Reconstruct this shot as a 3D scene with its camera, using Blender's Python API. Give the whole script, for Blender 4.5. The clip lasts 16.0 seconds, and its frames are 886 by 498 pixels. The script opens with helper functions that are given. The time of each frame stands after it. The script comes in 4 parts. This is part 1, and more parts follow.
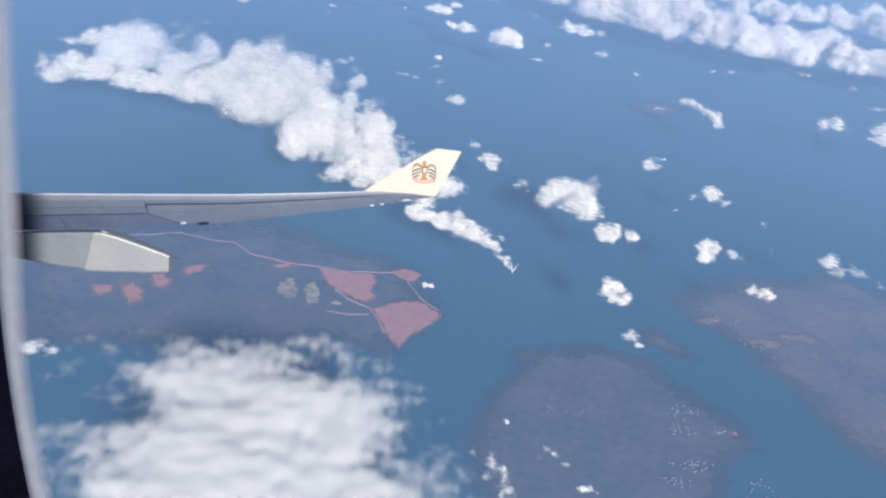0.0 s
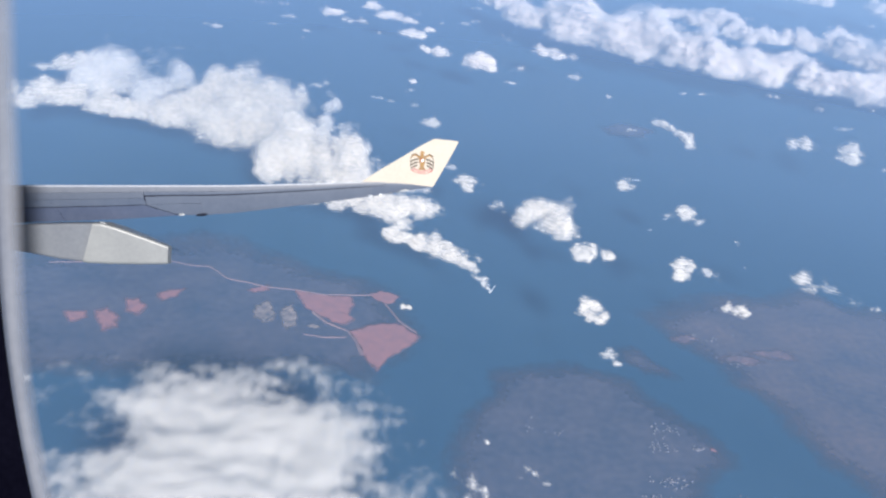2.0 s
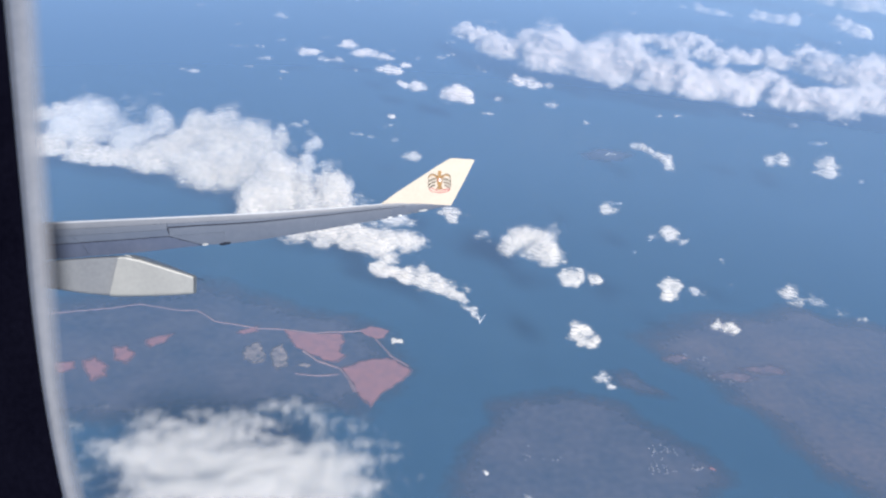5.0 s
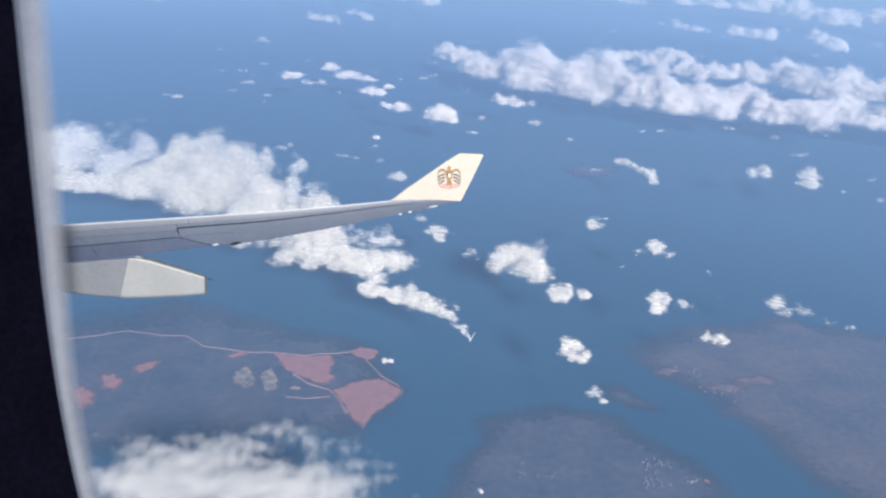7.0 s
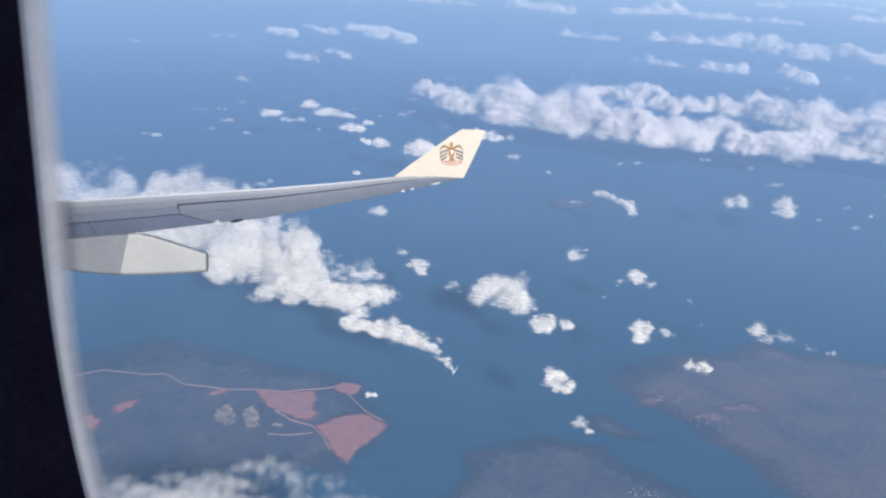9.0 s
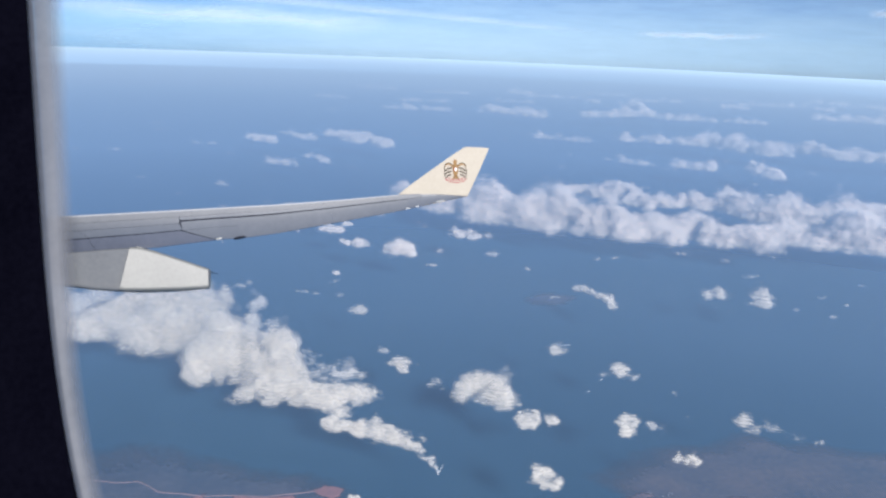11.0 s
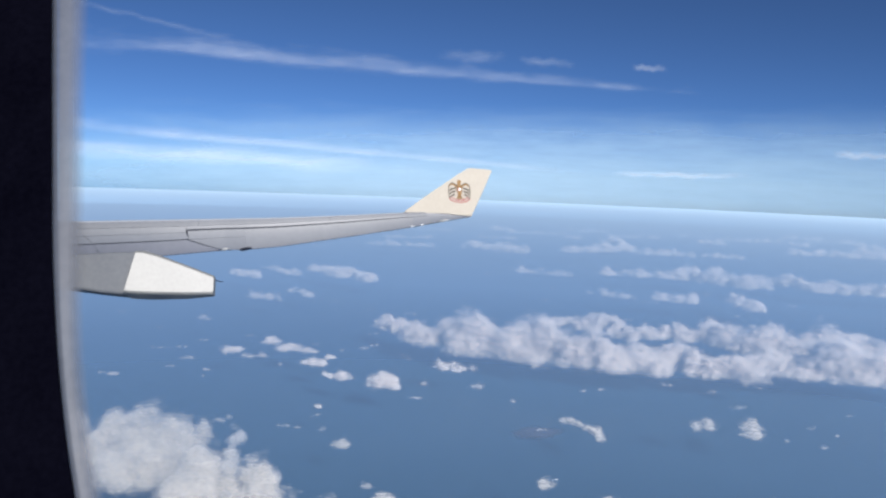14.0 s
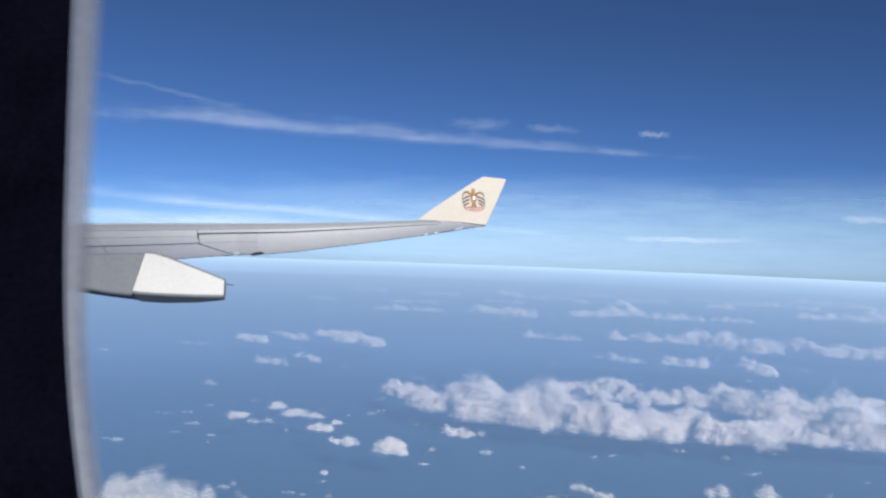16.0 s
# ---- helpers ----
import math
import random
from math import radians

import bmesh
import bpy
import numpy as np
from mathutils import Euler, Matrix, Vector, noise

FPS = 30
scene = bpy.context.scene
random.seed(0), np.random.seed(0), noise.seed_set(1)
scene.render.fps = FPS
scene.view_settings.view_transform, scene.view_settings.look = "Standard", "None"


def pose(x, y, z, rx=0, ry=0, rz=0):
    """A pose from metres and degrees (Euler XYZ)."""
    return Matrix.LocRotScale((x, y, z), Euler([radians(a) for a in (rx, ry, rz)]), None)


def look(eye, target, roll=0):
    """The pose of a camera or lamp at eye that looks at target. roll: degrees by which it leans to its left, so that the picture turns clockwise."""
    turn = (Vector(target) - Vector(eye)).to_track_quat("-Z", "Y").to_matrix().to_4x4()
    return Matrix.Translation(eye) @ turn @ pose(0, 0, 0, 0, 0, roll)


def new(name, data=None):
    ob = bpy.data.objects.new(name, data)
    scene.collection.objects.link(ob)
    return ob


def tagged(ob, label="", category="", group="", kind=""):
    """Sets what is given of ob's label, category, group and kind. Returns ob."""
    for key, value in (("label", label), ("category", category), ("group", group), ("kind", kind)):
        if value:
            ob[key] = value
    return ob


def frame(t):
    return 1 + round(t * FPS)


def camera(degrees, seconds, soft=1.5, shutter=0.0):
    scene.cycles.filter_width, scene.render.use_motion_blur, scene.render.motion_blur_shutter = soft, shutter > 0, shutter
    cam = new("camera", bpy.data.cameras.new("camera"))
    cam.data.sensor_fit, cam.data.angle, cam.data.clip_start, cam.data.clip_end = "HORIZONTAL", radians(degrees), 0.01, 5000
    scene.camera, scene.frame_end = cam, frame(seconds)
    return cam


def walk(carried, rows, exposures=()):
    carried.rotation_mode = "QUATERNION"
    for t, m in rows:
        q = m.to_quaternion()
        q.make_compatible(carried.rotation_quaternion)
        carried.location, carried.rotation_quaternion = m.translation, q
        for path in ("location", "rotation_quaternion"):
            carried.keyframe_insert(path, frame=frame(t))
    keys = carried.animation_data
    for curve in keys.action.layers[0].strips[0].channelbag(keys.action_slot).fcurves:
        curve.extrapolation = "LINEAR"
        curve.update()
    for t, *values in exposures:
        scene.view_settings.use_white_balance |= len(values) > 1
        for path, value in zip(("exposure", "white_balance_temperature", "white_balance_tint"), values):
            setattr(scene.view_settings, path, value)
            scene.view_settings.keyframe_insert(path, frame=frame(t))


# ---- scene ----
cam = camera(56.0, 16.0, soft=2.4)
# seconds, place, then yaw, pitch and roll in degrees
PATH = [
    (0, -49.94, 12.01, 238.71, -6.19, -29.89, 6.83),
    (0.5, -50.18, 11.55, 238.46, -6.68, -29.44, 7.51),
    (1, -50.30, 11.43, 238.15, -6.99, -29.08, 7.42),
    (1.5, -50.53, 11.38, 237.86, -7.51, -28.54, 6.70),
    (2, -50.76, 11.21, 237.57, -7.87, -28.04, 6.94),
    (2.5, -51.01, 11.14, 237.42, -8.05, -27.34, 6.33),
    (3, -51.23, 10.91, 237.32, -8.33, -26.82, 6.37),
    (5.5, -52.42, 10.72, 236.93, -8.90, -25.53, 4.26),
    (6, -52.63, 11.01, 236.59, -9.23, -25.29, 4.52),
    (6.5, -52.89, 10.66, 236.48, -9.43, -24.80, 3.76),
    (7, -53.14, 10.54, 236.13, -9.74, -24.23, 3.52),
    (7.5, -53.32, 10.60, 235.55, -10.06, -23.53, 3.90),
    (8, -53.61, 10.42, 235.08, -10.34, -22.85, 2.74),
    (8.5, -53.89, 10.26, 234.58, -10.67, -22.36, 1.91),
    (9, -54.02, 10.05, 233.82, -11.06, -21.62, 3.15),
    (11.5, -55.16, 9.38, 229.66, -12.25, -12.51, 2.02),
    (12, -55.26, 9.09, 228.81, -12.30, -10.71, 2.00),
    (12.5, -55.46, 9.26, 228.22, -12.44, -9.21, 2.56),
    (13, -55.54, 9.35, 227.32, -12.54, -7.58, 2.35),
    (13.5, -55.60, 9.30, 226.61, -12.77, -6.21, 2.81),
    (14, -55.82, 8.95, 226.04, -13.03, -5.16, 2.19),
    (14.5, -55.69, 9.28, 225.31, -12.91, -4.08, 2.82),
    (15, -55.67, 9.26, 224.69, -12.59, -2.83, 2.53),
    (15.5, -55.79, 9.04, 224.27, -12.35, -1.58, 1.93),
    (16, -55.90, 9.42, 223.81, -12.36, -0.68, 2.02),
]
EXPOSURES = [(0.0, 1.02, 5950, 10), (9.0, 0.84, 5950, 10), (12.5, 0.50, 5950, 10), (16.0, 0.54, 5900, 10)]


def heading(x, y, z, yaw, pitch, roll):
    return pose(x, y, z, 90 + pitch, 0, yaw) @ pose(0, 0, 0, 0, 0, roll)


walk(cam, [(t, heading(*p)) for t, *p in PATH], EXPOSURES)

# ---- light ----
SUN_TO = Vector((0.20, -0.86, 0.46)).normalized()
sky_world = bpy.data.worlds.new("sky")
scene.world = sky_world
sky_world.use_nodes = True
wn = sky_world.node_tree
wn.nodes.clear()
sky = wn.nodes.new("ShaderNodeTexSky")
sky.sky_type, sky.sun_disc = "NISHITA", False
sky.sun_elevation = math.asin(SUN_TO.z)
sky.sun_rotation = math.atan2(SUN_TO.x, SUN_TO.y)
sky.altitude, sky.air_density, sky.dust_density, sky.ozone_density = 8500, 1.0, 0.05, 5.0
back = wn.nodes.new("ShaderNodeBackground")
back.inputs["Strength"].default_value = 0.049
wn.links.new(sky.outputs[0], back.inputs[0])
wn.links.new(back.outputs[0], wn.nodes.new("ShaderNodeOutputWorld").inputs[0])

sun = new("sun", bpy.data.lights.new("sun", "SUN"))
sun.data.energy, sun.data.angle, sun.data.color = 5.0, radians(11.0), (1.0, 0.91, 0.80)
sun.matrix_world = look(SUN_TO * 900, (0, 0, 0))

scene.cycles.transparent_max_bounces = 48

# ---- helpers of this scene ----


def lattice(ix, iy, seed):
    h = (ix.astype(np.int64) * 374761393 + iy.astype(np.int64) * 668265263 + seed * 974634773) & 0x7FFFFFFF
    h = ((h ^ (h >> 13)) * 1274126177) & 0x7FFFFFFF
    return ((h ^ (h >> 16)) & 0xFFFF) / 65535.0


def vnoise(x, y, seed):
    """Smooth noise from 0 to 1, for arrays."""
    ix, iy = np.floor(x), np.floor(y)
    fx, fy = x - ix, y - iy
    fx, fy = fx * fx * fx * (fx * (fx * 6 - 15) + 10), fy * fy * fy * (fy * (fy * 6 - 15) + 10)
    a, b = lattice(ix, iy, seed), lattice(ix + 1, iy, seed)
    c, d = lattice(ix, iy + 1, seed), lattice(ix + 1, iy + 1, seed)
    return (a * (1 - fx) + b * fx) * (1 - fy) + (c * (1 - fx) + d * fx) * fy


def fbm(x, y, seed, octaves=4):
    total, amp, norm = 0.0, 1.0, 0.0
    for k in range(octaves):
        c, s = math.cos(0.6 * k), math.sin(0.6 * k)
        total = total + amp * vnoise((c * x - s * y) * 2.03**k, (s * x + c * y) * 2.03**k, seed + 17 * k)
        norm += amp
        amp *= 0.52
    return total / norm


def lattice3(ix, iy, iz, seed):
    h = (ix * 374761393 + iy * 668265263 + iz * 1442695041 + seed * 974634773) & 0x7FFFFFFF
    h = ((h ^ (h >> 13)) * 1274126177) & 0x7FFFFFFF
    return ((h ^ (h >> 16)) & 0xFFFF) * (1 / 65535.0)


def noise3(x, y, z, seed):
    """Smooth noise from 0 to 1 on a grid given by its three axes."""
    def cut(v):
        i = np.floor(v)
        f = v - i
        return i.astype(np.int64), f * f * f * (f * (f * 6 - 15) + 10)
    (ix, fx), (iy, fy), (iz, fz) = cut(x), cut(y), cut(z)
    total = 0.0
    for dx, wx in ((0, 1 - fx), (1, fx)):
        for dy, wy in ((0, 1 - fy), (1, fy)):
            for dz, wz in ((0, 1 - fz), (1, fz)):
                total = total + wx * wy * wz * lattice3(ix + dx, iy + dy, iz + dz, seed)
    return total


def part(name, bm, material, parent=None, label="", smooth=True):
    me = bpy.data.meshes.new(name)
    bmesh.ops.recalc_face_normals(bm, faces=bm.faces)
    bm.to_mesh(me)
    bm.free()
    if material:
        me.materials.append(material)
    for p in me.polygons:
        p.use_smooth = smooth
    ob = new(name, me)
    ob.parent = parent
    if label:
        tagged(ob, label)
    return ob


def mesh_of(name, verts, faces, material, smooth=True):
    me = bpy.data.meshes.new(name)
    me.from_pydata([tuple(v) for v in verts], [], [tuple(f) for f in faces])
    me.materials.append(material)
    me.polygons.foreach_set("use_smooth", [smooth] * len(me.polygons))
    me.update()
    return me


# ---- materials ----


def material(name):
    m = bpy.data.materials.new(name)
    m.use_nodes = True
    nt = m.node_tree
    return m, nt, nt.nodes["Principled BSDF"], nt.nodes["Material Output"]


def node(nt, kind, **values):
    n = nt.nodes.new(kind)
    for key, value in values.items():
        n.inputs[key].default_value = value
    return n


def ramp(nt, source, stops):
    r = nt.nodes.new("ShaderNodeValToRGB")
    while len(r.color_ramp.elements) < len(stops):
        r.color_ramp.elements.new(0.5)
    for e, (at, colour) in zip(r.color_ramp.elements, stops):
        e.position = at
        e.color = (*colour, 1) if len(colour) == 3 else colour
    nt.links.new(source, r.inputs[0])
    return r


def place_of(nt):
    return nt.nodes.new("ShaderNodeNewGeometry").outputs["Position"]


def two_scale(nt, big, small, mixing=0.5, detail=5):
    """Noise of a coarse and a fine scale in metres, mixed."""
    p = place_of(nt)
    a, b = node(nt, "ShaderNodeTexNoise", Scale=1 / big, Detail=detail), node(nt, "ShaderNodeTexNoise", Scale=1 / small, Detail=detail)
    nt.links.new(p, a.inputs["Vector"])
    nt.links.new(p, b.inputs["Vector"])
    m = nt.nodes.new("ShaderNodeMix")
    m.inputs[0].default_value = mixing
    nt.links.new(a.outputs[0], m.inputs[2])
    nt.links.new(b.outputs[0], m.inputs[3])
    return m.outputs[0]


def plain(name, dark, light, big, small, rough=0.8, metal=0.0, bump=0.0, spread=(0.35, 0.65)):
    m, nt, bsdf, out = material(name)
    n = two_scale(nt, big, small)
    r = ramp(nt, n, [(spread[0], dark), (spread[1], light)])
    nt.links.new(r.outputs[0], bsdf.inputs["Base Color"])
    bsdf.inputs["Roughness"].default_value, bsdf.inputs["Metallic"].default_value = rough, metal
    if bump:
        b = node(nt, "ShaderNodeBump", Strength=bump, Distance=small)
        nt.links.new(n, b.inputs["Height"])
        nt.links.new(b.outputs[0], bsdf.inputs["Normal"])
    return m


def soft_cloud(name, low, high, most, fleck, streak=1.0, ragged=0.9, coarse=0.7, relief=0.35, tint=(0.93, 0.905, 0.86, 1)):
    """White vapour, thin where the mesh's fullness is low, broken up by flecks and by broader billows."""
    m, nt, bsdf, out = material(name)
    nt.nodes.remove(bsdf)
    stretch = nt.nodes.new("ShaderNodeMapping")
    stretch.inputs["Scale"].default_value = (1, streak, 1.5)
    nt.links.new(place_of(nt), stretch.inputs["Vector"])
    n = node(nt, "ShaderNodeTexNoise", Scale=1 / fleck, Detail=6.0, Roughness=0.50)
    broad = node(nt, "ShaderNodeTexNoise", Scale=0.24 / fleck, Detail=3.0)
    for tex in (n, broad):
        nt.links.new(stretch.outputs[0], tex.inputs["Vector"])

    def times(a, factor, b):
        k = nt.nodes.new("ShaderNodeMath")
        k.operation = "MULTIPLY_ADD"
        nt.links.new(a, k.inputs[0])
        k.inputs[1].default_value = factor
        nt.links.new(b, k.inputs[2])
        return k.outputs[0]

    dens = nt.nodes.new("ShaderNodeAttribute")
    dens.attribute_name = "fullness"
    total = times(broad.outputs[0], coarse, times(n.outputs[0], ragged, dens.outputs["Fac"]))
    fade = node(nt, "ShaderNodeMapRange")
    fade.interpolation_type = "SMOOTHSTEP"
    middle = 0.5 * (ragged + coarse)
    fade.inputs[1].default_value, fade.inputs[2].default_value, fade.inputs[4].default_value = low + middle, high + middle, most
    nt.links.new(total, fade.inputs[0])
    bump = node(nt, "ShaderNodeBump", Strength=relief, Distance=fleck * 0.35)
    nt.links.new(total, bump.inputs["Height"])
    white = node(nt, "ShaderNodeBsdfDiffuse", Color=tint)
    glow = node(nt, "ShaderNodeBsdfTranslucent", Color=tint)
    # shading normals tilted towards the sun to brighten the clouds
    sunward = node(nt, "ShaderNodeVectorMath")
    sunward.operation = "ADD"
    nt.links.new(bump.outputs[0], sunward.inputs[0])
    sunward.inputs[1].default_value = (0.15, -0.75, 0.25)
    facing = node(nt, "ShaderNodeVectorMath")
    facing.operation = "NORMALIZE"
    nt.links.new(sunward.outputs[0], facing.inputs[0])
    for b in (white, glow):
        nt.links.new(facing.outputs[0], b.inputs["Normal"])
    body = node(nt, "ShaderNodeMixShader", Fac=0.30)
    nt.links.new(white.outputs[0], body.inputs[1])
    nt.links.new(glow.outputs[0], body.inputs[2])
    clear = nt.nodes.new("ShaderNodeBsdfTransparent")
    mix = nt.nodes.new("ShaderNodeMixShader")
    nt.links.new(fade.outputs[0], mix.inputs[0])
    nt.links.new(clear.outputs[0], mix.inputs[1])
    nt.links.new(body.outputs[0], mix.inputs[2])
    nt.links.new(mix.outputs[0], out.inputs[0])
    return m


def ground_material(name, dark, light, big, small):
    """Bare or overgrown ground that breaks up unevenly towards its edge."""
    m, nt, bsdf, out = material(name)
    n = two_scale(nt, big, small, 0.45, 7)
    r = ramp(nt, n, [(0.36, dark), (0.64, light)])
    nt.links.new(r.outputs[0], bsdf.inputs["Base Color"])
    bsdf.inputs["Roughness"].default_value = 0.95
    bsdf.inputs["Specular IOR Level"].default_value = 0.1
    dens = nt.nodes.new("ShaderNodeAttribute")
    dens.attribute_name = "fullness"
    add = nt.nodes.new("ShaderNodeMath")
    add.operation = "MULTIPLY_ADD"
    nt.links.new(n, add.inputs[0])
    add.inputs[1].default_value = 1.6
    nt.links.new(dens.outputs["Fac"], add.inputs[2])
    fade = node(nt, "ShaderNodeMapRange")
    fade.inputs[1].default_value, fade.inputs[2].default_value = 0.35, 1.75
    nt.links.new(add.outputs[0], fade.inputs[0])
    nt.links.new(fade.outputs[0], bsdf.inputs["Alpha"])
    return m


def sea_material():
    m, nt, bsdf, out = material("sea_water")
    n = two_scale(nt, 260, 34, 0.35)
    r = ramp(nt, n, [(0.3, (0.027, 0.088, 0.168)), (0.55, (0.037, 0.102, 0.186)), (0.75, (0.050, 0.120, 0.205))])
    nt.links.new(r.outputs[0], bsdf.inputs["Base Color"])
    bsdf.inputs["Roughness"].default_value, bsdf.inputs["IOR"].default_value = 0.40, 1.333
    bsdf.inputs["Metallic"].default_value = 0.3
    w = node(nt, "ShaderNodeTexNoise", Scale=0.9, Detail=6.0)
    nt.links.new(place_of(nt), w.inputs["Vector"])
    b = node(nt, "ShaderNodeBump", Strength=0.15, Distance=0.4)
    nt.links.new(w.outputs[0], b.inputs["Height"])
    nt.links.new(b.outputs[0], bsdf.inputs["Normal"])
    return m


CLOUD = {
    "puff": soft_cloud("cumulus_white", -0.30, 0.64, 0.66, 5.0, 1.0, 1.15, 0.6, 0.30, tint=(0.86, 0.82, 0.75, 1)),
    "far puff": soft_cloud("far_cumulus_white", -0.28, 0.60, 0.90, 6.5, 1.0, 1.15, 0.5, 0.15, tint=(1.0, 0.935, 0.87, 1)),
    "farthest puff": soft_cloud("farthest_cumulus_white", -0.30, 0.60, 0.85, 14.0, 1.0, 1.2, 0.5, 0.15, tint=(1.0, 0.935, 0.87, 1)),
    "wisp": soft_cloud("wisp_white", -0.10, 0.95, 0.42, 5.0, 1.0, 1.4, 0.5, 0.14, tint=(0.92, 0.90, 0.87, 1)),
    "far wisp": soft_cloud("far_wisp_white", -0.10, 0.90, 0.50, 8.0, 1.0, 1.4, 0.5, 0.14, tint=(1.0, 0.935, 0.87, 1)),
    "farthest wisp": soft_cloud("farthest_wisp_white", -0.20, 0.90, 0.62, 16.0, 1.0, 1.4, 0.5, 0.14, tint=(1.0, 0.935, 0.87, 1)),
    "deck": soft_cloud("deck_white", -0.10, 1.40, 0.32, 4.0, 0.6, 1.2, 0.6, 0.45, tint=(0.70, 0.69, 0.67, 1)),
}
SEA = sea_material()
# scrub and dry land have the blue of haze mixed into their colours
SCRUB = ground_material("haze_tinted_scrub", (0.040, 0.058, 0.102), (0.084, 0.088, 0.126), 26, 4.0)
DRYLAND = ground_material("haze_tinted_dry_land", (0.052, 0.066, 0.112), (0.115, 0.102, 0.128), 30, 3.0)
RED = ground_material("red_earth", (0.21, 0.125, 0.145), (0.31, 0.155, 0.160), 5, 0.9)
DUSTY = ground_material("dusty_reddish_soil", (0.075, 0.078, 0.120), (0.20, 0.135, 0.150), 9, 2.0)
TRACK = plain("pale_earth_track", (0.14, 0.105, 0.13), (0.22, 0.15, 0.16), 10, 2.0, 0.95)
QUARRY = ground_material("pale_quarry_rock", (0.06, 0.075, 0.10), (0.30, 0.25, 0.24), 4, 1.0)
ROOFS = plain("pale_town_roofs", (0.13, 0.14, 0.18), (0.24, 0.23, 0.27), 6, 1.0, 0.8)
FOAM = plain("white_foam", (0.55, 0.62, 0.72), (0.80, 0.84, 0.88), 3, 0.5, 0.7)
HULL = plain("white_hull_paint", (0.74, 0.76, 0.78), (0.82, 0.83, 0.84), 2, 0.4, 0.5)
SKIN = plain("grey_wing_paint", (0.034, 0.047, 0.077), (0.048, 0.062, 0.093), 3.0, 0.25, 0.42, 0.0)
# panel grey made darker and bluer: shade on the flaps put into the colour
FLAP = plain("shaded_flap_paint", (0.026, 0.037, 0.070), (0.040, 0.052, 0.088), 2.0, 0.2, 0.40, 0.0)
PANEL = plain("grey_panel_paint", (0.040, 0.052, 0.079), (0.054, 0.067, 0.096), 2.0, 0.2, 0.42, 0.0)
SLAT = plain("bare_metal_edge", (0.050, 0.061, 0.086), (0.068, 0.079, 0.104), 2.0, 0.2, 0.5, 0.0)
SEAL = plain("dark_joint_seal", (0.008, 0.010, 0.018), (0.016, 0.019, 0.030), 0.5, 0.1, 0.9)
SEAL.node_tree.nodes["Principled BSDF"].inputs["Specular IOR Level"].default_value = 0.1
CREAM = plain("cream_gloss_paint", (0.33, 0.297, 0.245), (0.37, 0.335, 0.28), 1.5, 0.12, 0.55)
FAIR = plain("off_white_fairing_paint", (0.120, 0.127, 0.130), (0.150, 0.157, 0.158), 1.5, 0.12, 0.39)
# darker copy of the fairing paint, with the front's shade put in
FAIR_SHADED = plain("shaded_fairing_paint", (0.080, 0.088, 0.105), (0.102, 0.112, 0.128), 1.5, 0.12, 0.7)
# lighter tone that paints a glint on the leading edge
NOSE = plain("nose_glint_paint", (0.16, 0.18, 0.22), (0.20, 0.22, 0.26), 1.0, 0.1, 0.45)
BRIGHT = plain("white_hinge_paint", (0.26, 0.27, 0.28), (0.34, 0.35, 0.36), 0.4, 0.05, 0.4)
GOLD = plain("gold_paint", (0.19, 0.105, 0.035), (0.26, 0.150, 0.055), 0.3, 0.05, 0.75)
BROWN = plain("dark_brown_paint", (0.030, 0.020, 0.014), (0.050, 0.034, 0.022), 0.3, 0.05, 0.75)
CRIMSON = plain("red_paint", (0.24, 0.008, 0.02), (0.30, 0.014, 0.028), 0.3, 0.05, 0.75)
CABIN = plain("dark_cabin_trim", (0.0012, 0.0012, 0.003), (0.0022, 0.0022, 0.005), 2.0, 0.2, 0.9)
FAIR.node_tree.nodes["Principled BSDF"].inputs["Specular IOR Level"].default_value = 0.35

# ---- sea ----
SEA_AT, SEA_REACH = (-53.0, 10.0), 4850.0
rings = [0.0] + [SEA_REACH * (k / 26) ** 2.2 for k in range(1, 27)]
verts, faces = [(SEA_AT[0], SEA_AT[1], 0)], []
for r in rings[1:]:
    for k in range(96):
        a = 2 * math.pi * k / 96
        verts.append((SEA_AT[0] + r * math.cos(a), SEA_AT[1] + r * math.sin(a), 0))
for k in range(96):
    faces.append((0, 1 + k, 1 + (k + 1) % 96))
for j in range(len(rings) - 2):
    for k in range(96):
        a, b = 1 + 96 * j + k, 1 + 96 * j + (k + 1) % 96
        faces.append((a, a + 96, b + 96, b))
water = new("water", mesh_of("water", verts, faces, SEA))
tagged(water, "hazy blue open sea reaching to the horizon", "sea", kind="structure")



